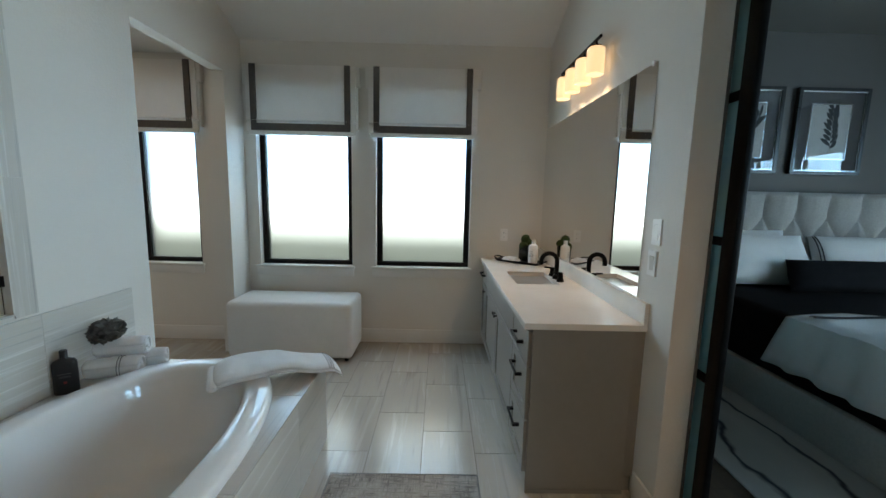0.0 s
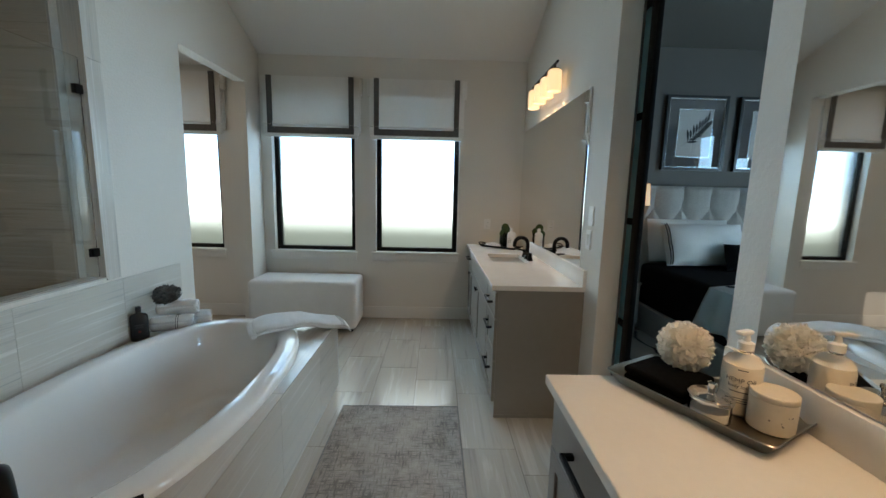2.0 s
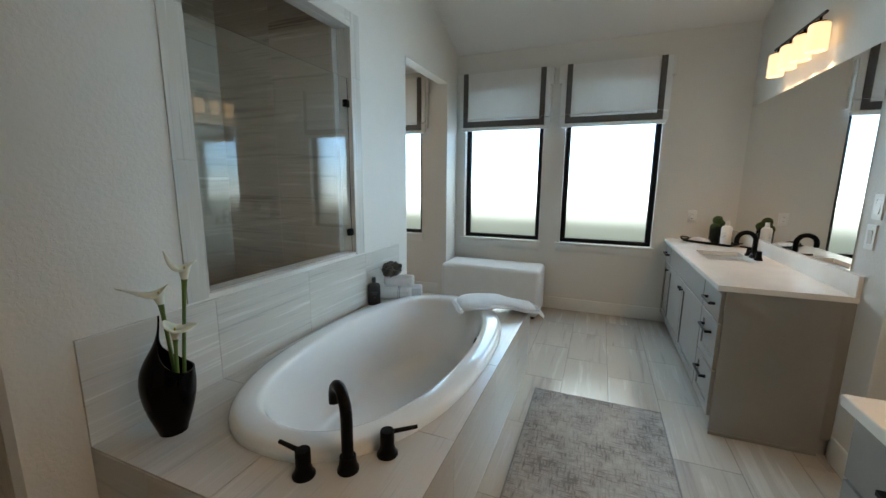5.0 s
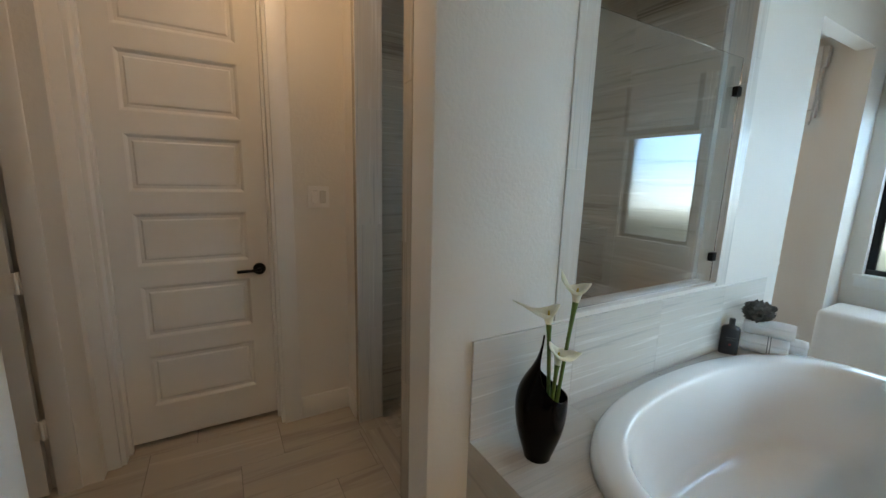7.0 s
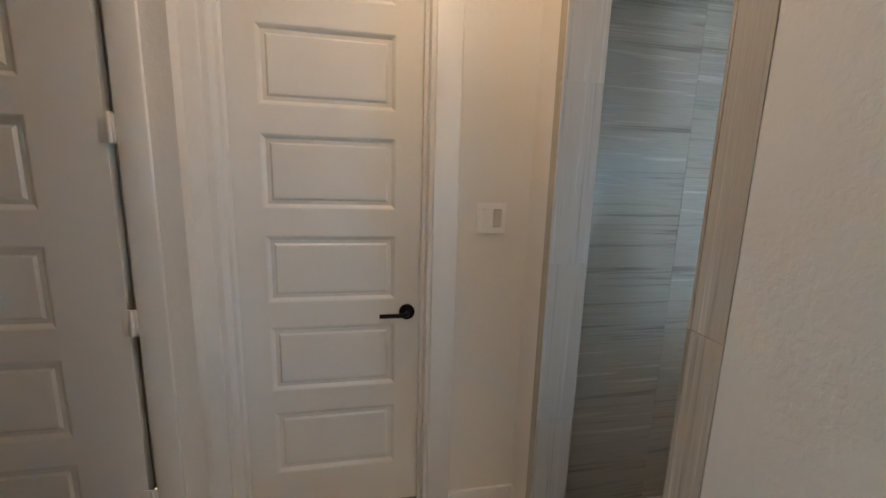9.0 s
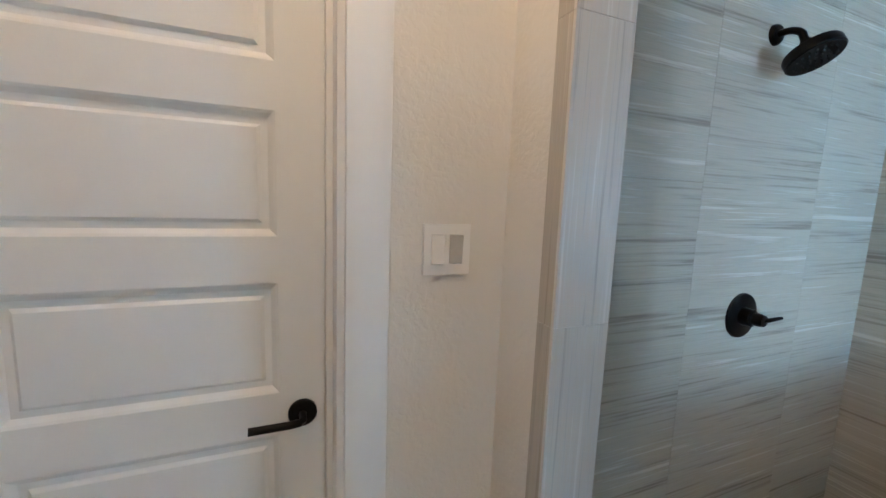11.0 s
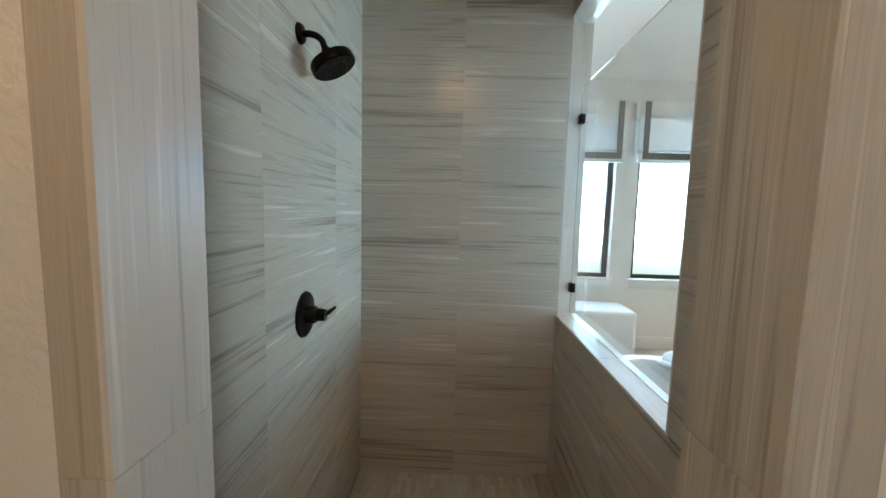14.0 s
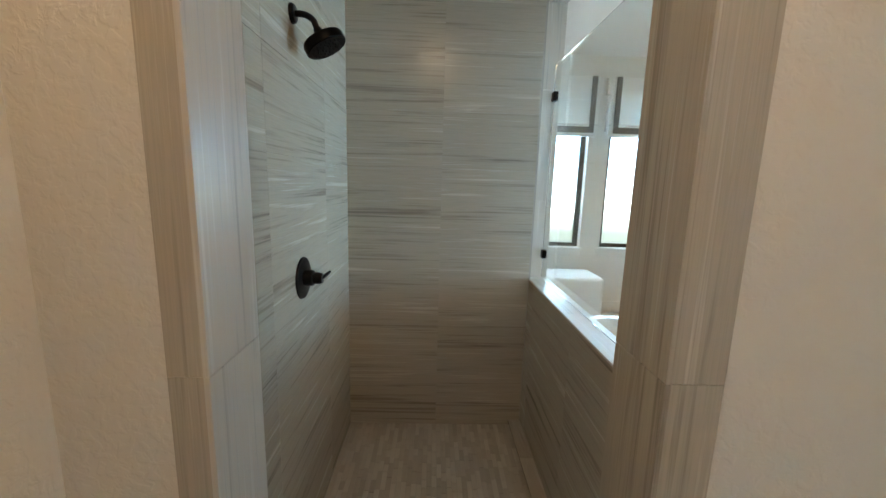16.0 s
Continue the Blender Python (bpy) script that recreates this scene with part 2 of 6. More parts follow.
def finish(bm, name, mat, smooth=True, angle=35):
    me = bpy.data.meshes.new(name)
    bmesh.ops.recalc_face_normals(bm, faces=bm.faces)
    bm.to_mesh(me)
    bm.free()
    me.materials.append(mat)
    if smooth:
        for p in me.polygons:
            p.use_smooth = True
        me.set_sharp_from_angle(angle=radians(angle))
    return me


def part(name, bm, mat, parent, label="", smooth=True):
    o = new(name, finish(bm, name, mat, smooth))
    if parent is not None:
        o.parent = parent
    if label:
        tagged(o, label)
    return o


def struct(name, bm, mat, label="", category="", smooth=True):
    o = new(name, finish(bm, name, mat, smooth))
    return tagged(o, label, category, kind="structure")


def thing(name, label, category, group="", m=None):
    o = new(name)
    o.empty_display_size = 0.05
    if m is not None:
        o.matrix_basis = m
    return tagged(o, label, category, group)


PIECES = {}


def piece_mesh(name, l, w, t, mat):
    """A tile or board: flat back, eased upper edges, length along x, face up."""
    key = (name, round(l, 3), round(w, 3), round(t, 4), mat.name)
    if key not in PIECES:
        e = 0.0005
        x, y = l / 2, w / 2
        vs = [(-x, -y, 0), (x, -y, 0), (x, y, 0), (-x, y, 0), (-x, -y, t - e), (x, -y, t - e), (x, y, t - e), (-x, y, t - e),
              (-x + e, -y + e, t), (x - e, -y + e, t), (x - e, y - e, t), (-x + e, y - e, t)]
        fs = [(8, 9, 10, 11)]
        for k in range(4):
            j = (k + 1) % 4
            fs += [(k, j, j + 4, k + 4), (k + 4, j + 4, j + 8, k + 8)]
        me = bpy.data.meshes.new(name)
        me.from_pydata(vs, [], fs)
        me.materials.append(mat)
        PIECES[key] = me
    return PIECES[key]


def lay(parent, mat, o, u, v, n, ul, vl, tl, tw, u0=0.0, v0=0.0, step=0.0, gap=0.001, thick=0.008, name="tile"):
    """Tiles over a rectangle: o its corner, u along the tiles' length, v across the rows, n out of the face."""
    o, u, v, n = Vector(o), Vector(u), Vector(v), Vector(n)
    rot = Matrix((u, v, n)).transposed().to_4x4()
    if rot.determinant() < 0:
        rot = Matrix((u, -v, n)).transposed().to_4x4()
    r, k = v0 - tw * math.ceil(v0 / tw + 1e-6), 0
    k = -math.ceil(v0 / tw + 1e-6)
    while r < vl - 1e-4:
        a, b = max(r, 0), min(r + tw, vl)
        if b - a > 0.012:
            s = (u0 + step * k) % tl - tl
            while s < ul - 1e-4:
                c, d = max(s, 0), min(s + tl, ul)
                if d - c > 0.012:
                    q = new(name, piece_mesh(name, d - c - gap, b - a - gap, thick, mat))
                    q.matrix_basis = Matrix.Translation(o + u * (c + d) / 2 + v * (a + b) / 2) @ rot
                    q.parent = parent
                s += tl
        r += tw
        k += 1


# ---- structure ----
def build_structure():
    # main floor slab and shower pan
    fl = struct("floor", boxes((-1.9, EX, SY - 0.2, FY + 0.008, -0.12, -0.0016), (WX - 0.02, EX, FY + 0.008, NY + 0.14, -0.12, -0.0016), (-2.6, WX - 0.0, SHY1 + 0.12, NY + 0.14, -0.12, -0.0016)), M_DARKGROUT, "warm grey vein-cut stone tile floor with thin grout", "floor")
    pan = struct("shower_floor", boxes((SHX0 - 0.1, SHX1 + 0.01, FY + 0.01, SHY1 + 0.1, -0.14, SHZ - 0.0018)), M_GROUT, "shower floor of small stone mosaic strips", "shower floor")
    wz = 3.7
    # north wall with three windows
    specs = []
    cuts = sorted(WINDOWS)
    edges = [-2.6] + [e for c in cuts for e in c] + [EX + TW]
    for i in range(0, len(edges), 2):
        specs.append((edges[i], edges[i + 1], NY, NY + 0.16, -0.1, wz))
    for a, b in cuts:
        specs.append((a, b, NY, NY + 0.16, -0.1, 0.757))
        specs.append((a, b, NY, NY + 0.16, 2.45, wz))
    struct("wall_north", boxes(*specs), M_WALL, "warm white textured drywall with three window openings", "wall")
    # west wall: tub wall with shower window and toilet room opening
    oy0, oy1, oz0, oz1 = 2.285, 3.452, 0.905, 2.43
    wi = WX - TWW
    struct("wall_west", boxes(
        (wi, WX, SHY0, oy0, -0.1, wz), (wi, WX, oy0, oy1, -0.1, oz0), (wi, WX, oy0, oy1, oz1, wz),
        (wi, WX, oy1, 4.25, -0.1, wz), (wi, WX, 4.25, 5.24, 2.47, wz), (wi, WX, 5.24, NY, -0.1, wz)), M_WALL,
        "warm white drywall with the shower window and an opening", "wall")
    bm = bmesh.new()
    ring = [(-0.8338, 1.6762), (-0.76, 1.6762), (WX - 0.03, 1.617), (WX - 0.006, 1.62), (WX, 1.642), (WX, SHY0), (-0.8338, SHY0)]
    lo = [bm.verts.new((x, y, -0.1)) for x, y in ring]
    hi = [bm.verts.new((x, y, wz)) for x, y in ring]
    for k in range(len(ring)):
        j = (k + 1) % len(ring)
        bm.faces.new((lo[k], lo[j], hi[j], hi[k]))
    bm.faces.new(lo[::-1])
    bm.faces.new(hi)
    struct("wall_pier", bm, M_WALL, "rounded white drywall pier at the end of the tub", "wall")
    struct("wall_header", boxes((WX - 0.15, WX - 0.002, 0.557, 1.66, 2.45, wz)), M_WALL, "drywall header over the hall opening", "wall")
    struct("wall_south_west", boxes((WX - 0.215, WX, SY, 0.555, -0.1, wz), bevel=0.014), M_WALL, "textured drywall beside the hall opening", "wall")
    struct("wall_closet_return", boxes((WX - 0.30, WX - 0.2155, SY, 0.52, -0.1, 2.8), bevel=0.004), M_TRIM, "white painted jamb beside the hall", "wall")
    struct("wall_south", boxes((-2.0, EX + TW, SY - 0.12, SY, -0.1, wz)), M_WALL, "plain drywall closing the room", "wall")
    # east wall with bedroom doorway
    struct("wall_east", boxes((EX, EX + TW, SY, 2.40, -0.1, wz), (EX, EX + TW, 3.38, NY, -0.1, wz), (EX, EX + TW, 2.40, 3.38, 2.45, wz), bevel=0.006), M_WALL, "warm white drywall with a tall bedroom doorway", "wall")
    # hall west wall with the panel door opening
    for sp in ((HX - 0.14, HX, 1.295, FY + 0.14, -0.1, 2.8), (HX - 0.14, HX, 0.47, 0.515, -0.1, 2.8), (HX - 0.14, HX, 0.515, 1.295, 2.47, 2.8),
               (-1.86, -1.59, 0.312, 0.47, -0.1, 2.8), (-1.72, -1.59, SY, -0.5, -0.1, 2.8), (-1.72, -1.59, -0.5, 0.312, 2.47, 2.8),
               # two unseen slabs close behind the doors, added to stop outside light leaking
               (-1.66, -1.64, -0.5, 0.312, -0.1, 2.47), (-1.86, -1.83, 0.515, 1.295, -0.1, 2.47)):
        struct("wall_hall_and_blocker", boxes(sp), M_WALL, "warm cream textured drywall of the hall, with unseen light blockers behind its doors", "wall")
    # shower box
    struct("wall_shower_front", boxes((HX, -1.4588, FY + 0.0026, FY + 0.147, -0.1, 2.8)), M_WALL, "drywall return beside the shower opening", "wall")
    sw = struct("wall_shower_west", boxes((SHX0 - 0.12, SHX0 - 0.0008, FY + 0.15, SHY1 + 0.12, -0.1, 2.8)), M_GROUT, "vein-cut stone tile shower wall", "wall")
    sn = struct("wall_shower_north", boxes((SHX0 - 0.1, WX - TWW, SHY1 + 0.0008, SHY1 + 0.12, -0.1, 2.8)), M_GROUT, "vein-cut stone tile shower wall", "wall")
    # toilet room shell
    struct("wall_toilet_room", boxes((-2.72, -2.6, SHY1 + 0.12, NY + 0.14, -0.1, 2.8)), M_WALL, "plain drywall of the toilet room", "wall")
    # ceilings
    bm = bmesh.new()
    yf = NY - (FLATZ - CZ) / SLOPE
    prof = [(NY + 0.0, CZ), (yf, FLATZ), (SY, FLATZ), (SY, FLATZ + 0.15), (NY + 0.0, FLATZ + 0.15)]
    a = [bm.verts.new((WX, y, z)) for y, z in prof]
    b = [bm.verts.new((EX, y, z)) for y, z in prof]
    bm.faces.new(a)
    bm.faces.new(b[::-1])
    for k in range(5):
        j = (k + 1) % 5
        bm.faces.new((a[k], b[k], b[j], a[j]))
    struct("ceiling", bm, M_CEIL, "white vaulted ceiling rising from the window wall", "ceiling", smooth=False)
    struct("ceiling_hall", boxes((-2.0, WX - 0.15, SY, FY + 0.15, 2.75, 2.95)), M_CEIL, "flat white hall ceiling", "ceiling")
    struct("ceiling_shower", boxes((SHX0, WX - TWW, FY + 0.15, SHY1 + 0.1, 2.74, 2.9)), M_CEIL, "flat white shower ceiling", "ceiling")
    struct("ceiling_toilet_room", boxes((-2.6, WX - TWW, SHY1 + 0.12, NY, 2.70, 2.9)), M_CEIL, "flat white toilet room ceiling", "ceiling")
    return fl, pan, sw, sn


FLOOR, PAN, SW_WALL, SN_WALL = build_structure()


def window_unit(k, a, b):
    y = 5.62
    w = tagged(new("window_%d" % k), "black framed window with frosted glass, daylight behind", "window", kind="structure")
    z0, z1 = 0.757, 2.45
    f = 0.052
    part("window_frame", boxes((a, b, y, y + 0.06, z0, z0 + f), (a, b, y, y + 0.06, z1 - f, z1), (a, a + f, y, y + 0.06, z0 + f, z1 - f), (b - f, b, y, y + 0.06, z0 + f, z1 - f), bevel=0.003), M_FRAME, w)
    p = part("pane", boxes((a + f - 0.004, b - f + 0.004, y + 0.025, y + 0.031, z0 + f - 0.004, z1 - f + 0.004)), M_FROST, w, "frosted textured glass", smooth=False)
    p.visible_shadow = False
    part("window_sill", boxes((a - 0.045, b + 0.025, NY - 0.03, NY + 0.075, 0.745, 0.768), bevel=0.004), M_TRIM, w)
    part("apron", boxes((a - 0.035, b + 0.015, NY - 0.015, NY + 0.002, 0.668, 0.745), bevel=0.003), M_TRIM, w)


for i, (a, b) in enumerate(WINDOWS):
    window_unit(i + 1, a, b)
struct("backdrop", boxes((-30, 34, 30, 30.2, -0.3, 2.2)), M_OUT, "far green and grey landscape beyond the windows", "backdrop")
struct("ground", boxes((-60, 60, -60, 60, -0.6, -0.5)), M_OUT, "outdoor ground around the house", "ground")
for i, (a, b) in enumerate(WINDOWS):
    struct("backdrop", boxes((a - 0.08, b + 0.08, 5.90, 5.91, 0.5, 2.6)), M_DAY, "bright hazy sky over a dim green horizon beyond a window", "backdrop", smooth=False)


# ---- tub ----
def superellipse(cx, cy, a, b, z, n=64, e=2.35):
    out = []
    for k in range(n):
        t = 2 * math.pi * k / n
        c, s = math.cos(t), math.sin(t)
        out.append((cx + a * math.copysign(abs(c) ** (2 / e), c), cy + b * math.copysign(abs(s) ** (2 / e), s), z))
    return out


def build_tub():
    x0, x1, y0, y1, dz = DECK
    deck = tagged(new("tub_deck"), "tub surround clad in pale vein-cut stone tile", "tub deck")
    cx, cy = 0.116, 2.962
    core = bmesh.new()
    # hollow core: four walls under the deck top
    box(core, x0, x1 - 0.0026, y0 + 0.0026, y0 + 0.2, 0, dz - 0.009)
    box(core, x0, x1 - 0.0026, y1 - 0.1, y1 - 0.0026, 0, dz - 0.009)
    box(core, x1 - 0.1, x1 - 0.0026, y0 + 0.2, y1 - 0.1, 0, dz - 0.009)
    box(core, x0, x0 + 0.05, y0 + 0.2, y1 - 0.1, 0, dz - 0.009)
    part("core", core, M_GROUT, deck)
    tub = tagged(new("bathtub"), "glossy white oval drop-in soaking tub", "bathtub")
    bm = bmesh.new()
    rz = dz + 0.045
    levels = [(0.535, 0.97, dz - 0.006), (0.537, 0.972, dz + 0.012), (0.534, 0.969, rz - 0.02), (0.525, 0.96, rz - 0.008), (0.508, 0.943, rz - 0.001), (0.47, 0.905, rz + 0.002), (0.438, 0.873, rz + 0.0005), (0.424, 0.859, rz - 0.004), (0.416, 0.85, rz - 0.012),
              (0.41, 0.843, rz - 0.024), (0.402, 0.834, rz - 0.045), (0.374, 0.80, rz - 0.15), (0.354, 0.765, rz - 0.30), (0.338, 0.735, rz - 0.40), (0.322, 0.712, rz - 0.436), (0.295, 0.675, rz - 0.455), (0.25, 0.6, rz - 0.463), (0.12, 0.3, rz - 0.467), (0.02, 0.05, rz - 0.468)]
    rings = [[bm.verts.new(p) for p in superellipse(cx, cy, a, b, z, 72)] for a, b, z in levels]
    for r, q in zip(rings, rings[1:]):
        for k in range(72):
            j = (k + 1) % 72
            bm.faces.new((r[k], r[j], q[j], q[k]))
    bm.faces.new(rings[-1])
    part("shell", bm, M_ACRYL, tub)
    bm = bmesh.new()
    lathe(bm, [(0.0, 0.012), (0.02, 0.012), (0.027, 0.008), (0.028, 0.0)], 24, Matrix.Translation((cx + 0.345, cy + 0.42, rz - 0.12)) @ Matrix.Rotation(radians(-80), 4, "Y"))
    part("overflow_cover", bm, M_BLACK, tub, "round black overflow cover")
    return deck, (cx, cy, rz)


TUBDECK, TUBC = build_tub()


def deck_tiles():
    x0, x1, y0, y1, dz = DECK
    cx, cy, rz = TUBC
    # top: tiles cut to the oval opening
    rows = [(x0, x1, y0, 2.321), (x0, x1, 2.321, 2.957), (x0, x1, 2.957, 3.593), (x0, x1, 3.593, y1)]

    def half(y):
        q = abs((y - cy) / 0.93)
        return 0.49 * (1 - q ** 2.35) ** (1 / 2.35) if q < 1 else 0.0
    for a, b, c, d in rows:
        for side in (-1, 1):
            bm = bmesh.new()
            ys = [c + 0.0015 + (d - c - 0.003) * i / 24 for i in range(25)]
            edge = x0 + 0.001 if side < 0 else x1
            lo = []
            for y in ys:
                h = half(y)
                inner = cx + side * h if h > 0 else cx + side * 0.0015
                lo.append((inner, y))
            top = [[bm.verts.new((x, y, dz)), bm.verts.new((edge, y, dz))] for x, y in lo]
            bot = [[bm.verts.new((x, y, dz - 0.0085)), bm.verts.new((edge, y, dz - 0.0085))] for x, y in lo]
            for i in range(24):
                bm.faces.new((top[i][0], top[i][1], top[i + 1][1], top[i + 1][0]))
                bm.faces.new((bot[i][0], bot[i + 1][0], bot[i + 1][1], bot[i][1]))
                for k in (0, 1):
                    bm.faces.new((top[i][k], top[i + 1][k], bot[i + 1][k], bot[i][k]))
            for i in (0, 24):
                bm.faces.new((top[i][0], bot[i][0], bot[i][1], top[i][1]))
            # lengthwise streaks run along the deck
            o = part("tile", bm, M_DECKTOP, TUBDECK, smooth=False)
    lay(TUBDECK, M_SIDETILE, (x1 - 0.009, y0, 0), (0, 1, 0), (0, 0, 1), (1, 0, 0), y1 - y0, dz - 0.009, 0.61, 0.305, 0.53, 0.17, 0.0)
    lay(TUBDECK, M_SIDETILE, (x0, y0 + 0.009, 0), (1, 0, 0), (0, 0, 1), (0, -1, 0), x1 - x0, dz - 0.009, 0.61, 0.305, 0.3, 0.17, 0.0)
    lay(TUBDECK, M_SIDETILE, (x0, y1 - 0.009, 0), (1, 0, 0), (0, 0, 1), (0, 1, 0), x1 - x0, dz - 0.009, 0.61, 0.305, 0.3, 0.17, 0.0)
    # low splash on the wall behind
    sp = tagged(new("tile_splash"), "low band of vein-cut stone tile above the tub", "backsplash", kind="structure")
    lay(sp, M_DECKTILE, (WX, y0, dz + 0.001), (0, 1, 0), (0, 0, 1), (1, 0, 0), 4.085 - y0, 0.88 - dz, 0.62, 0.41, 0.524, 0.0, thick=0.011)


deck_tiles()


# ---- vanities ----
def shaker(bm, x, y0, y1, z0, z1, rail=0.055):
    """A front of a drawer or door facing west at x: raised frame round a sunk panel."""
    t = 0.02
    box(bm, x - t, x, y0, y1, z0, z0 + rail, 0.0015, 1)
    box(bm, x - t, x, y0, y1, z1 - rail, z1, 0.0015, 1)
    box(bm, x - t, x, y0, y0 + rail, z0 + rail, z1 - rail, 0.0015, 1)
    box(bm, x - t, x, y1 - rail, y1, z0 + rail, z1 - rail, 0.0015, 1)
    box(bm, x - t + 0.009, x, y0 + rail - 0.001, y1 - rail + 0.001, z0 + rail - 0.001, z1 - rail + 0.001)
    return bm


def slab(bm, x, y0, y1, z0, z1):
    return box(bm, x - 0.02, x, y0, y1, z0, z1, 0.002, 1)


def bar_handle(parent, x, yc, z, l=0.175):
    bm = bmesh.new()
    box(bm, x - 0.036, x - 0.024, yc - l / 2, yc + l / 2, z - 0.0075, z + 0.0075, 0.002, 1)
    for s in (-1, 1):
        box(bm, x - 0.027, x, yc + s * (l / 2 - 0.009) - 0.009, yc + s * (l / 2 - 0.009) + 0.009, z - 0.0075, z + 0.0075, 0.002, 1)
    part("handle", bm, M_BLACK, parent, "matte black bar handle")


def knob(parent, x, y, z):
    bm = lathe(bmesh.new(), [(0.0, 0.027), (0.012, 0.026), (0.014, 0.022), (0.013, 0.018), (0.006, 0.014), (0.006, 0.0)], 16, Matrix.Translation((x, y, z)) @ Matrix.Rotation(radians(-90), 4, "Y"))
    part("knob", bm, M_BLACK, parent, "matte black round knob")


def ring_slab(o, i, z0, z1):
    """One slab with a rectangular hole."""
    bm = bmesh.new()
    def ringv(r, z):
        return [bm.verts.new(p) for p in ((r[0], r[2], z), (r[1], r[2], z), (r[1], r[3], z), (r[0], r[3], z))]
    ot, it, ob, ib = ringv(o, z1), ringv(i, z1), ringv(o, z0), ringv(i, z0)
    for k in range(4):
        j = (k + 1) % 4
        bm.faces.new((ot[k], ot[j], it[j], it[k]))
        bm.faces.new((ob[j], ob[k], ib[k], ib[j]))
        bm.faces.new((ot[j], ot[k], ob[k], ob[j]))
        bm.faces.new((it[k], it[j], ib[j], ib[k]))
    es = [e for e in bm.edges if abs(e.verts[0].co.z - e.verts[1].co.z) < 1e-6 and (len(set(e.verts) & set(ot)) == 2)]
    bmesh.ops.bevel(bm, geom=es, offset=0.002, segments=2, affect="EDGES")
    return bm


def vanity(y0, y1, fx, label, sink_y, end=0.3, stacked=False):
    """Cabinet against the east wall; the south end carries drawers, then doors, then drawers."""
    cab = thing("vanity_cabinet", label, "cabinet")
    bx = fx + 0.045
    part("body", boxes((bx, EX, y0 + 0.012, y1, 0.095, CT - 0.03), bevel=0.0015), M_CAB, cab)
    part("toe_kick", boxes((bx + 0.05, EX, y0 + 0.03, y1, 0.0, 0.095)), M_CAB, cab)
    part("end_panel", boxes((bx - 0.002, EX - 0.05, y0 + 0.006, y0 + 0.0115, 0.0, CT - 0.03)), M_CAB, cab)
    part("base_moulding", boxes((bx - 0.004, EX - 0.05, y0 - 0.002, y0 + 0.0055, 0.0, 0.022), bevel=0.004), M_CAB, cab)
    dw = 0.36
    zt, zb = CT - 0.05, 0.11

    def drawers(a, b, n=3):
        hs = [0.17, 0.27, 0.27] if n == 3 else [0.17]
        z = zt
        for i, h in enumerate(hs):
            bm = slab(bmesh.new(), bx, a, b, z - h, z) if i == 0 else shaker(bmesh.new(), bx, a, b, z - h, z)
            d = part("drawer", bm, M_CAB, cab)
            bar_handle(d, bx - 0.02, (a + b) / 2, z - h / 2 if i == 0 else z - 0.05 - 0.03)
            z -= h + 0.008
        return z
    a = y0 + 0.02
    drawers(a, a + dw)
    b = y1 - end
    if b - (a + dw) > 0.5:
        m0, m1 = a + dw + 0.01, b - 0.01
        part("false_front", slab(bmesh.new(), bx, m0, m1, zt - 0.17, zt), M_CAB, cab)
        mid = (m0 + m1) / 2
        for p, q, ky in ((m0, mid - 0.002, mid - 0.035), (mid + 0.002, m1, mid + 0.035)):
            d = part("door", shaker(bmesh.new(), bx, p, q, zb, zt - 0.178), M_CAB, cab)
            knob(d, bx - 0.02, ky, zt - 0.23)
        if stacked:
            drawers(b, y1 - 0.02)
        else:
            part_d = part("drawer", slab(bmesh.new(), bx, b, y1 - 0.02, zt - 0.17, zt), M_CAB, cab)
            bar_handle(part_d, bx - 0.02, (b + y1 - 0.02) / 2, zt - 0.085)
            d = part("door", shaker(bmesh.new(), bx, b, y1 - 0.02, zb, zt - 0.178), M_CAB, cab)
            knob(d, bx - 0.02, b + 0.04, zt - 0.23)
    # quartz top with a sink cut-out, splash and basin
    top = thing("countertop", "pale quartz countertop with an undermount sink", "countertop")
    sy0, sy1, sx0, sx1 = sink_y - 0.22, sink_y + 0.22, fx + 0.13, fx + 0.43
    t0 = CT - 0.03
    part("slab", ring_slab((fx, EX, y0, y1), (sx0, sx1, sy0, sy1), t0, CT), M_QUARTZ, top, smooth=False)
    part("backsplash", boxes((EX - 0.02, EX, y0, y1, CT, CT + 0.105), bevel=0.0015), M_QUARTZ, top)
    bm = bmesh.new()
    o = [(sx0 - 0.006, sy0 - 0.006), (sx1 + 0.006, sy0 - 0.006), (sx1 + 0.006, sy1 + 0.006), (sx0 - 0.006, sy1 + 0.006)]
    i_ = [(sx0 + 0.03, sy0 + 0.03), (sx1 - 0.03, sy0 + 0.03), (sx1 - 0.03, sy1 - 0.03), (sx0 + 0.03, sy1 - 0.03)]
    ra = [bm.verts.new((x, y, t0 - 0.001)) for x, y in o]
    rb = [bm.verts.new((x, y, t0 - 0.12)) for x, y in i_]
    for k in range(4):
        bm.faces.new((ra[k], ra[(k + 1) % 4], rb[(k + 1) % 4], rb[k]))
    bm.faces.new(rb)
    bmesh.ops.bevel(bm, geom=[e for e in bm.edges if not e.is_boundary], offset=0.025, segments=4, affect="EDGES")
    part("basin", bm, M_ACRYL, top, "white rectangular undermount basin")
    return cab, top


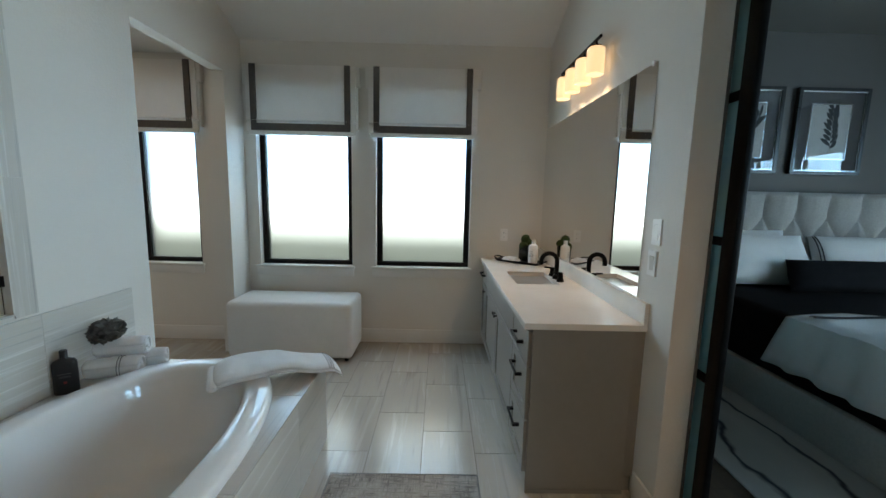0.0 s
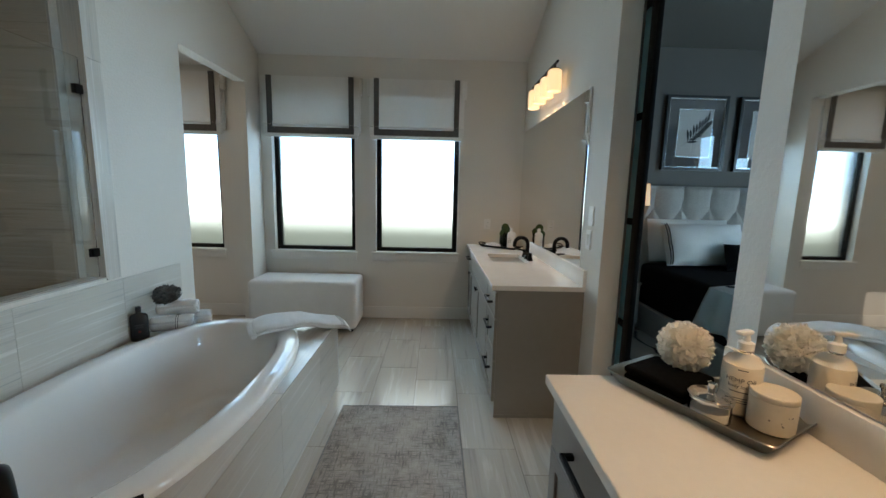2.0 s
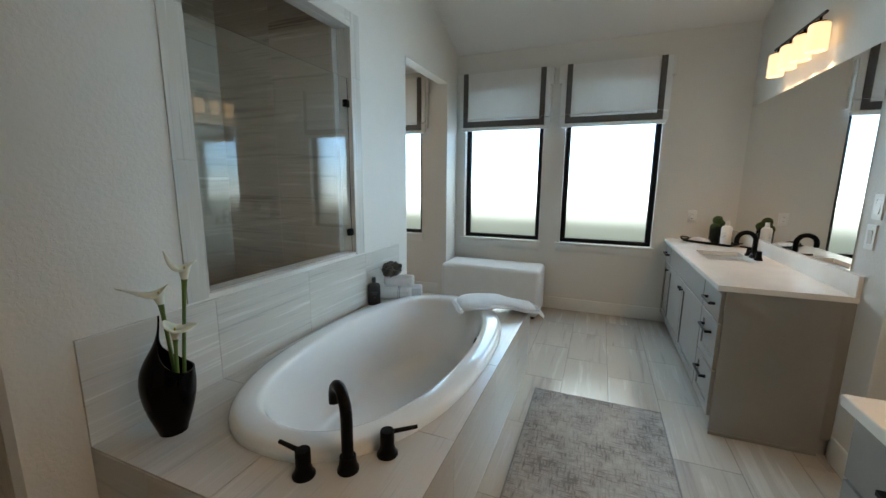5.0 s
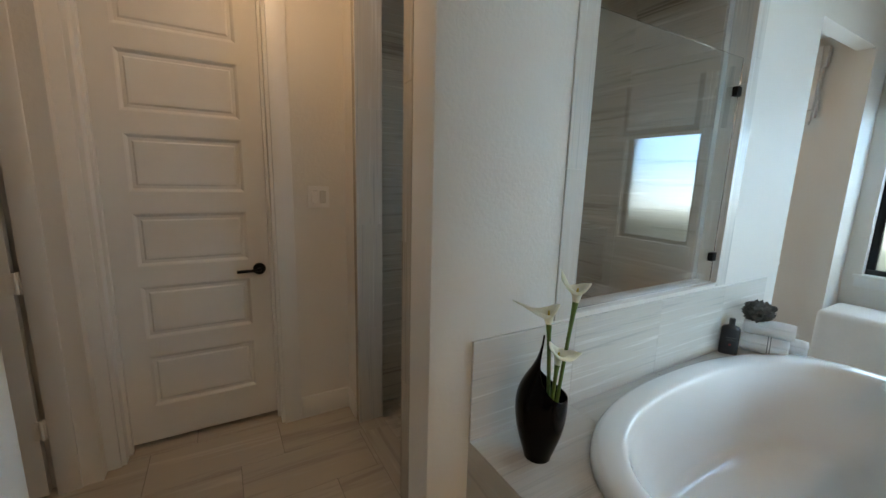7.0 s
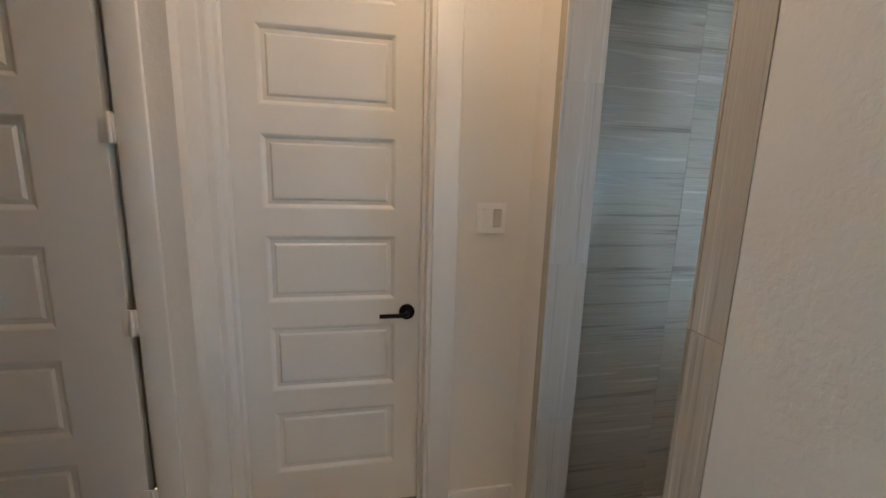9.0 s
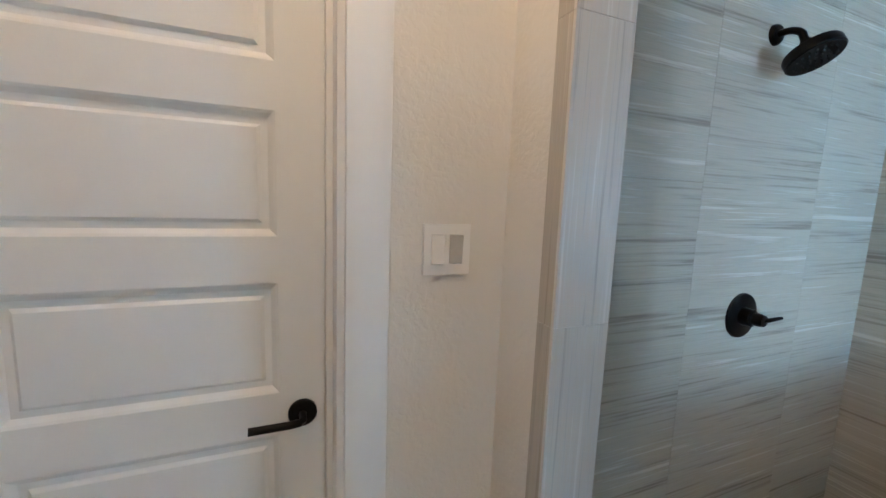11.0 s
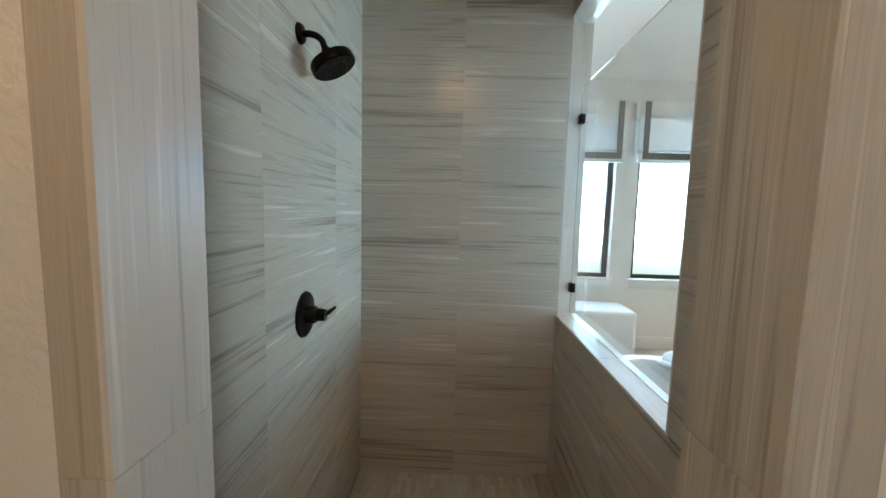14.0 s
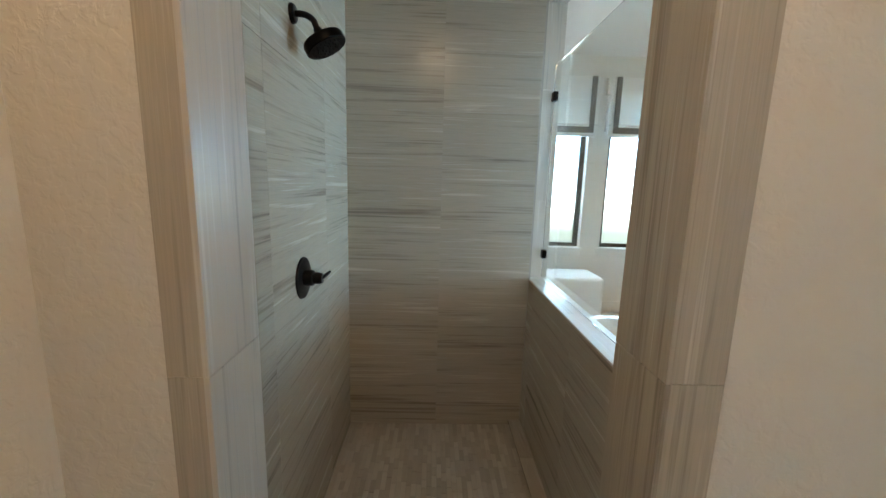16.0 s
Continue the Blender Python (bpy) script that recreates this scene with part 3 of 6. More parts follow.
vanity(3.559, NY, 1.768, "grey painted shaker vanity with drawers and doors", 4.62)
vanity(0.15, 2.38, 1.768, "grey painted shaker vanity facing the bathtub", 0.95, 0.55, True)
for y0, y1, z0 in ((3.67, 5.535, 0.99), (-0.2, 2.283, 0.99)):
    mir = thing("wall_mirror", "large frameless wall mirror above a vanity", "mirror", "vanity mirrors")
    part("mirror_glass", boxes((EX - 0.006, EX - 0.001, y0, y1, z0, 2.10)), M_MIRROR, mir, smooth=False)
    for k in (0.03, 0.55):
        yk = y0 + k if k < 0.1 else y0 + (y1 - y0) * k
        part("mirror_clip", boxes((EX - 0.011, EX - 0.0065, yk, yk + 0.018, 2.090, 2.112), bevel=0.001), M_PLASTIC, mir)


def light_bar(yc, cone, watts, blend=1.0, n=4):
    t = thing("vanity_light", "black bar vanity light with four lit frosted shades", "wall light", "vanity lights")
    z = 2.405
    L = 0.72
    part("bar", tube(bmesh.new(), [(EX - 0.08, yc - L / 2, z), (EX - 0.08, yc + L / 2, z)], 0.0095), M_BLACK, t)
    part("back_plate", boxes((EX - 0.022, EX - 0.001, yc - 0.06, yc + 0.06, z - 0.06, z + 0.06), bevel=0.006), M_BLACK, t)
    part("arm", tube(bmesh.new(), [(EX - 0.022, yc, z), (EX - 0.08, yc, z)], 0.008), M_BLACK, t)
    for i in range(n):
        y = yc - L / 2 + 0.06 + (L - 0.12) * i / (n - 1)
        s = part("shade", lathe(bmesh.new(), [(0.0, -0.045), (0.04, -0.045), (0.048, -0.049), (0.051, -0.058), (0.051, -0.195), (0.048, -0.199), (0.046, -0.195), (0.046, -0.055)], 28, Matrix.Translation((EX - 0.08, y, z))), M_BULB, t, "lit white frosted glass shade")
        pd = bpy.data.lights.new("vanity_bulb", "SPOT")
        pd.spot_size, pd.spot_blend = radians(cone), blend
        pd.energy, pd.color, pd.shadow_soft_size = watts, (1.0, 0.74, 0.48), 0.015
        new("vanity_bulb", pd).location = (EX - 0.08, y, z - 0.206)
        part("holder", lathe(bmesh.new(), [(0.007, 0.0), (0.007, -0.03), (0.03, -0.034), (0.032, -0.046), (0.0, -0.046)], 20, Matrix.Translation((EX - 0.08, y, z))), M_BLACK, s)


light_bar(4.545, 112, BULBW * 0.6)
light_bar(1.6, 160, BULBW, 0.85)


# ---- roman shades ----
def roman_shade(x0, x1, z0=1.99, z1=2.60):
    t = thing("roman_shade", "cream linen roman shade with grey ribbon border, half raised", "window shade", "roman shades")
    yw = NY - 0.001
    yf = NY - 0.075
    # valance: front with returned sides
    part("headrail", boxes((x0 - 0.022, x1 + 0.022, yf + 0.014, yw, z1 - 0.17, z1), bevel=0.004), M_SHADE, t)
    part("side_return", boxes((x0, x0 + 0.012, yf + 0.03, yw, z0 + 0.06, z1 - 0.172), bevel=0.002), M_SHADE, t)
    part("side_return", boxes((x1 - 0.012, x1, yf + 0.03, yw, z0 + 0.06, z1 - 0.172), bevel=0.002), M_SHADE, t)
    bm = bmesh.new()
    a, b = x0 + 0.012, x1 - 0.012
    rows = [(z1, 0.0), (z1 - 0.2, -0.002), (z0 + 0.16, -0.006), (z0 + 0.125, -0.018), (z0 + 0.116, 0.014), (z0 + 0.102, 0.012), (z0 + 0.098, -0.01), (z0 + 0.03, -0.008), (z0 + 0.028, 0.006)]
    front = [[bm.verts.new((a + (b - a) * k / 12, yf + dy + 0.002 * math.sin(k * 1.3 + z * 5), z)) for k in range(13)] for z, dy in rows]
    back = [[bm.verts.new((a + (b - a) * k / 12, yf + 0.024, z)) for k in range(13)] for z, dy in rows]
    for g in (front, back):
        for r, q in zip(g, g[1:]):
            for k in range(12):
                bm.faces.new((r[k], r[k + 1], q[k + 1], q[k]))
    for k in (0, 12):
        for i in range(len(rows) - 1):
            bm.faces.new((front[i][k], front[i + 1][k], back[i + 1][k], back[i][k]))
    for i in (0, -1):
        for k in range(12):
            bm.faces.new((front[i][k], back[i][k], back[i][k + 1], front[i][k + 1]))
    part("front_panel", bm, M_SHADE, t)
    part("bottom_fold", boxes((a + 0.01, b - 0.01, yf + 0.004, yf + 0.035, z0, z0 + 0.055), bevel=0.006), M_SHADE, t)
    s = 0.052
    part("side_ribbon", boxes((a + 0.045, a + 0.045 + s, yf - 0.021, yf - 0.006, z0 + 0.125, z1 - 0.001)), M_BAND, t, "grey grosgrain ribbon")
    part("side_ribbon", boxes((b - 0.045 - s, b - 0.045, yf - 0.021, yf - 0.006, z0 + 0.125, z1 - 0.001)), M_BAND, t, "grey grosgrain ribbon")
    for p in (a + 0.045, b - 0.045 - s):
        part("ribbon_corner", boxes((p, p + s, yf - 0.019, yf - 0.0168, z0 + 0.036, z0 + 0.1235)), M_BAND, t, "grey grosgrain ribbon")
    part("bottom_ribbon", boxes((a + 0.045, b - 0.045, yf - 0.0165, yf - 0.011, z0 + 0.035, z0 + 0.098)), M_BAND, t, "grey grosgrain ribbon")


roman_shade(-0.431, 0.584)
roman_shade(0.681, 1.689)
roman_shade(-1.63, -0.85, 1.99, 2.62)


# ---- ottoman and rug ----
def ottoman():
    t = thing("ottoman_bench", "white upholstered rectangular bench under the windows", "ottoman")
    bm = box(bmesh.new(), -0.465, 0.62, 5.03, 5.49, 0.03, 0.53, 0.045, 4)
    part("cushion", bm, M_LINEN, t)
    for x in (-0.4, 0.56):
        for y in (5.09, 5.43):
            part("foot", lathe(bmesh.new(), [(0.0, 0.0), (0.018, 0.0), (0.022, 0.031), (0.0, 0.031)], 14, Matrix.Translation((x, y, 0))), M_BLACK, t)


ottoman()


def panel_door(name, x, y0, y1, z0, z1, label, lever_y, st=0.115):
    """Eight foot moulded door facing east at x, with a column of horizontal panels."""
    t = thing(name, label, "door")
    bm = bmesh.new()
    zs = [(0.22, 0.50), (0.60, 0.875), (0.98, 1.245), (1.352, 1.625), (1.727, 2.0), (2.10, 2.33)]
    core = x - 0.014
    box(bm, x - 0.036, core, y0, y1, z0, z1)
    box(bm, core, x, y0, y0 + st, z0, z1)
    box(bm, core, x, y1 - st, y1, z0, z1)
    prev = z0
    for a, b in zs + [(z1, z1)]:
        box(bm, core, x, y0 + st, y1 - st, prev, a)
        prev = b
    part("slab", bm, M_DOOR, t, smooth=False)
    for a, b in zs:
        bm = bmesh.new()
        p, q = y0 + st, y1 - st
        d1, d2, d3 = 0.016, 0.030, 0.05
        lv = [(0.0, x), (0.006, x - 0.003), (d1, x - 0.0115), (d2, x - 0.0115), (d3 - 0.012, x - 0.0045), (d3, x - 0.004)]
        rings = [[bm.verts.new((xx, yy, zz)) for yy, zz in ((p + i, a + i), (q - i, a + i), (q - i, b - i), (p + i, b - i))] for i, xx in lv]
        for r, s in zip(rings, rings[1:]):
            for k in range(4):
                bm.faces.new((r[k], r[(k + 1) % 4], s[(k + 1) % 4], s[k]))
        bm.faces.new(rings[-1])
        part("panel", bm, M_DOOR, t, smooth=False)
    if lever_y is not None:
        lv = part("door_lever", lathe(bmesh.new(), [(0.0, 0.012), (0.030, 0.012), (0.033, 0.009), (0.033, 0.0)], 28, Matrix.Translation((x, lever_y, 0.924)) @ Matrix.Rotation(radians(90), 4, "Y")), M_BLACK, t, "matte black lever handle with round rose")
        bm = tube(bmesh.new(), [(x, lever_y, 0.924), (x + 0.04, lever_y, 0.924), (x + 0.05, lever_y - 0.008, 0.924), (x + 0.053, lever_y - 0.03, 0.924), (x + 0.053, lever_y - 0.115, 0.924)], 0.009, 14)
        part("lever", bm, M_BLACK, lv)
    return t


def casing(bm, x, y0, y1, z1, w=0.085):
    """Moulded casing on an east-facing wall round an opening y0..y1."""
    for (a, b, c, d) in ((y0 - w, y0, 0, z1 + w), (y1, y1 + w, 0, z1 + w)):
        box(bm, x, x + 0.017, a, b, c, d, 0.004, 2)
    box(bm, x, x + 0.017, y0, y1, z1, z1 + w, 0.004, 2)
    return bm


panel_door("panel_door", -1.782, 0.545, 1.270, 0.024, 2.44, "closed cream panel door with black lever", 1.205)
struct("door_casing_1", casing(boxes((-1.815, HX, 1.272, 1.294, 0, 2.46), (-1.815, HX, 0.516, 0.543, 0, 2.46), (-1.815, HX, 0.516, 1.294, 2.445, 2.469), (-1.778, -1.74, 1.258, 1.272, 0, 2.445), (-1.778, -1.74, 0.543, 0.557, 0, 2.445)), HX, 0.525, 1.287, 2.455, 0.095), M_TRIM, "painted door casing and stop", "door frame")
panel_door("closet_door", -1.575, -0.47, 0.285, 0.012, 2.44, "closed white panel closet door with exposed hinges", None, 0.2)
struct("door_casing_2", casing(bmesh.new(), -1.59, -0.49, 0.312, 2.46), M_TRIM, "painted closet door casing", "door frame")


# ---- tiled shower and floors ----
M_MOSAIC = material("mosaic_strip", (0.45, 0.41, 0.36), 0.4)
_g = node(M_MOSAIC, "ShaderNodeNewGeometry")
_c = ramp(M_MOSAIC, _g.outputs["Random Per Island"], [(0.0, (0.43, 0.385, 0.33)), (0.5, (0.51, 0.465, 0.405)), (1.0, (0.60, 0.56, 0.50))])
_n = noise_tex(M_MOSAIC, coords(M_MOSAIC, (40, 4, 40)), 3.0, 3)
_m = node(M_MOSAIC, "ShaderNodeMix")
_m.data_type = "RGBA"
_m.blend_type = "MULTIPLY"
_m.inputs["Factor"].default_value = 0.35
link(M_MOSAIC, _c, _m.inputs["A"])
link(M_MOSAIC, ramp(M_MOSAIC, _n, [(0.3, (0.75, 0.72, 0.68)), (0.7, (1, 1, 1))]), _m.inputs["B"])
set_in(M_MOSAIC, "Base Color", _m.outputs["Result"])


def mosaic():
    rng = random.Random(5)
    vs, fs = [], []
    x = SHX0 + 0.002
    while x < SHX1 - 0.01:
        w = 0.0235
        y = SHY0 - 0.012 * rng.random()
        while y < SHY1 - 0.006:
            l = rng.choice((0.055, 0.08, 0.1, 0.12))
            y2 = min(y + l, SHY1)
            z = SHZ + rng.uniform(-0.0006, 0.0006)
            b = len(vs)
            x2 = min(x + w, SHX1)
            vs += [(x, y, z), (x2, y, z), (x2, y2 - 0.002, z), (x, y2 - 0.002, z), (x, y, z - 0.006), (x2, y, z - 0.006), (x2, y2 - 0.002, z - 0.006), (x, y2 - 0.002, z - 0.006)]
            fs += [(b, b + 1, b + 2, b + 3)] + [(b + k, b + 4 + k, b + 4 + (k + 1) % 4, b + (k + 1) % 4) for k in range(4)]
            y = y2
        x += w + 0.0018
    me = bpy.data.meshes.new("mosaic_strips")
    me.from_pydata(vs, [], fs)
    me.materials.append(M_MOSAIC)
    o = new("mosaic_strips", me)
    o.parent = PAN
    tagged(o, "narrow stone mosaic strips", kind="stuff")


mosaic()
th = struct("shower_threshold", boxes((-1.4588, -0.8338, FY + 0.0079, SHY0, -0.1, -0.0016)), M_GROUT, "flush stone threshold of the shower", "threshold")


def shower_tiles():
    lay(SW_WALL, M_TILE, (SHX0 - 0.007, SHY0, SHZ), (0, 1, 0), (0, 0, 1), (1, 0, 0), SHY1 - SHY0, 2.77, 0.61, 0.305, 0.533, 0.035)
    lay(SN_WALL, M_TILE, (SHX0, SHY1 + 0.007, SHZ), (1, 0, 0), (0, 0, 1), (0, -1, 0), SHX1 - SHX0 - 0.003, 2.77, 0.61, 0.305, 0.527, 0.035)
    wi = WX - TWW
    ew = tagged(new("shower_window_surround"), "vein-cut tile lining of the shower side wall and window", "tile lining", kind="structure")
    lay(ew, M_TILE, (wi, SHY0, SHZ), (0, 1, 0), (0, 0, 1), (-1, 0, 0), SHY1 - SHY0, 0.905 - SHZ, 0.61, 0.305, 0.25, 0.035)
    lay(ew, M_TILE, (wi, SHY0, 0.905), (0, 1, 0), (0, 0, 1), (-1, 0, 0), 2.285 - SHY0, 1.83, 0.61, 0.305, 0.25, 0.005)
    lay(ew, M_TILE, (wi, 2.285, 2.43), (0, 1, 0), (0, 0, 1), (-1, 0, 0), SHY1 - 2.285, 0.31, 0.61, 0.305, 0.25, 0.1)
    # reveals and ledge of the window
    t = 0.008
    lay(ew, M_DECKTILE, (wi - t, 3.452, 0.913), (0, 0, 1), (1, 0, 0), (0, -1, 0), 1.51, TWW + t + 0.009, 0.61, 0.124, 0.455, 0.124)
    lay(ew, M_DECKTILE, (wi - t, 2.285, 0.913), (0, 0, 1), (1, 0, 0), (0, 1, 0), 1.51, TWW + t + 0.009, 0.61, 0.124, 0.455, 0.124)
    lay(ew, M_DECKTILE, (wi - t, 2.285, 0.905), (0, 1, 0), (1, 0, 0), (0, 0, 1), 3.452 - 2.285, TWW + t + 0.009, 0.61, 0.124, 0.5, 0.124)
    lay(ew, M_DECKTILE, (wi - t, 2.285, 2.43), (0, 1, 0), (1, 0, 0), (0, 0, -1), 3.452 - 2.285, TWW + t + 0.009, 0.61, 0.124, 0.5, 0.124)
    # flat trim on the bathroom side
    lay(ew, M_DECKTILE, (WX, 2.188, 0.882), (0, 0, 1), (0, 1, 0), (1, 0, 0), 1.64, 0.098, 0.61, 0.098, 0.62, 0.098)
    lay(ew, M_DECKTILE, (WX, 3.452, 0.882), (0, 0, 1), (0, 1, 0), (1, 0, 0), 1.64, 0.098, 0.61, 0.098, 0.62, 0.098)
    lay(ew, M_DECKTILE, (WX, 2.287, 2.424), (0, 1, 0), (0, 0, 1), (1, 0, 0), 1.164, 0.098, 0.61, 0.098, 0.5, 0.098)
    # tiled jambs of the shower opening
    jl = tagged(new("shower_jamb_west"), "streaked stone tile cladding the shower opening, coloured paler on the daylit side", "tile jamb", kind="structure")
    # inner face takes the paler tile: the window light on it is coloured in
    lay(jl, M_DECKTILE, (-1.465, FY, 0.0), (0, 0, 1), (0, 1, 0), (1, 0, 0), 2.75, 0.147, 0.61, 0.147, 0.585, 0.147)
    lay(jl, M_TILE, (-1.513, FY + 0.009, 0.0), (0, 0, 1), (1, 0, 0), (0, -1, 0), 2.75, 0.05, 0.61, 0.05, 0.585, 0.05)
    jr = tagged(new("shower_jamb_east"), "streaked stone tile cladding the shower opening, coloured paler on the daylit side", "tile jamb", kind="structure")
    # this jamb is laid in the darker wall tile on both faces
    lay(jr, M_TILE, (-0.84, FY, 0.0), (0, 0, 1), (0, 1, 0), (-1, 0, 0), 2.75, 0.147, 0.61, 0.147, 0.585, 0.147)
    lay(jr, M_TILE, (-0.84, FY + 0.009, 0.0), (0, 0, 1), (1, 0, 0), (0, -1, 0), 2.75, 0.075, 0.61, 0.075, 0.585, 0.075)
    lay(th, M_FLOOR, (-1.465, FY, -0.008), (1, 0, 0), (0, 1, 0), (0, 0, 1), 0.625, 0.147, 0.61, 0.147, 0.1, 0.147)


shower_tiles()


def floor_tiles():
    lay(FLOOR, M_FLOOR, (WX - 0.19, SY, -0.008), (0, 1, 0), (1, 0, 0), (0, 0, 1), NY - SY, EX - WX + 0.19, 0.6096, 0.3048, 4.267 - SY, 0.978 - WX + 0.19, -0.205, gap=0.0032)
    lay(FLOOR, M_FLOOR, (-1.9, SY, -0.008), (0, 1, 0), (1, 0, 0), (0, 0, 1), FY - SY, 1.9 + WX - 0.19, 0.6096, 0.3048, 1.041 - SY, 0.51, -0.205, gap=0.0032)
    lay(FLOOR, M_FLOOR, (-2.6, SHY1 + 0.12, -0.008), (0, 1, 0), (1, 0, 0), (0, 0, 1), NY - SHY1 - 0.12, 2.6 + WX - 0.19, 0.6096, 0.3048, 0.3, 0.2, -0.205, gap=0.0032)


def shower_fittings():
    g = thing("shower_glass", "clear fixed shower glass panel held by black clips", "glass panel")
    p = part("glass_pane", boxes((-0.518, -0.508, 2.296, 3.44, 0.9145, 2.105)), M_GLASS, g, smooth=False)
    p.visible_shadow = False
    for z in (1.06, 1.94):
        part("clip", boxes((-0.53, -0.496, 3.40, 3.4435, z - 0.024, z + 0.024), bevel=0.003), M_BLACK, g, "square black glass clip")
    part("seal", boxes((-0.519, -0.507, 2.296, 3.44, 0.913, 0.9143)), M_PLASTIC, g)
    h = thing("shower_fixture", "matte black round shower head on a bent arm", "shower head")
    x, y, z = SHX0 + 0.001, 2.60, 1.995
    part("flange", lathe(bmesh.new(), [(0.0, 0.014), (0.026, 0.013), (0.031, 0.007), (0.032, 0.0)], 28, Matrix.Translation((x, y, z)) @ Matrix.Rotation(radians(90), 4, "Y")), M_BLACK, h)
    pts = [(x, y, z), (x + 0.028, y, z)] + arc((x + 0.028, y, z - 0.06), 0.06, 90, 40, 6, (1, 0, 0), (0, 0, 1))[1:] + [(x + 0.082, y, z - 0.044)]
    part("arm", tube(bmesh.new(), pts, 0.0105, 14), M_BLACK, h)
    m = Matrix.Translation((x + 0.086, y, z - 0.05)) @ Matrix.Rotation(radians(152), 4, "Y")
    part("head", lathe(bmesh.new(), [(0.0, -0.008), (0.014, -0.006), (0.017, 0.012), (0.05, 0.024), (0.068, 0.03), (0.071, 0.036), (0.071, 0.058), (0.067, 0.062), (0.04, 0.06), (0.0, 0.06)], 36, m), M_BLACK, h)
    nz = bmesh.new()
    for r, n in ((0.015, 6), (0.032, 12), (0.05, 18)):
        for k in range(n):
            a = 2 * math.pi * k / n
            lathe(nz, [(0.0, 0.0665), (0.002, 0.066), (0.0028, 0.0605)], 8, m @ Matrix.Translation((r * math.cos(a), r * math.sin(a), 0)))
    part("nozzles", nz, M_RUBBER, h, "small rubber spray nozzles")
    v = thing("shower_valve", "matte black round shower valve with lever", "shower valve")
    y, z = 2.62, 1.09
    part("plate", lathe(bmesh.new(), [(0.0, 0.01), (0.07, 0.01), (0.077, 0.007), (0.079, 0.0)], 40, Matrix.Translation((x, y, z)) @ Matrix.Rotation(radians(90), 4, "Y")), M_BLACK, v)
    part("hub", lathe(bmesh.new(), [(0.0, 0.075), (0.019, 0.074), (0.022, 0.06), (0.022, 0.045), (0.029, 0.04), (0.031, 0.01)], 28, Matrix.Translation((x, y, z)) @ Matrix.Rotation(radians(90), 4, "Y")), M_BLACK, v)
    part("lever", tube(bmesh.new(), [(x + 0.066, y, z), (x + 0.074, y + 0.02, z + 0.002), (x + 0.082, y + 0.075, z + 0.008)], [0.009, 0.008, 0.0055], 12), M_BLACK, v)


M_RUBBER = varied("dark_rubber", (0.02, 0.02, 0.021), (0.035, 0.035, 0.036), 20, 0.7)
shower_fittings()


# ---- trims, switches ----
def baseboards():
    h = 0.135
    spec = [((WX, EX, NY - 0.014, NY, 0, h)), ((HX, HX + 0.014, 1.385, FY, 0, h)), ((HX + 0.014, -1.516, FY - 0.006, FY + 0.008, 0, h)),
            ((WX, WX + 0.014, 4.0, 4.25, 0, h)), ((WX, WX + 0.014, 5.24, NY - 0.014, 0, h)), ((-2.6, WX - TWW, NY - 0.014, NY, 0, h)),
            ((EX - 0.014, EX, 3.38, 3.55, 0, h)), ((-0.60, WX - 0.02, 1.595, 1.609, 0, h)), ((WX, WX + 0.014, SY, 0.54, 0, h)), ((WX - 0.176, WX, 0.555, 0.569, 0, h))]
    for s in spec:
        bm = box(bmesh.new(), *s, bevel=0.003)
        struct("baseboard", bm, M_TRIM, "white painted baseboard", "baseboard")


baseboards()


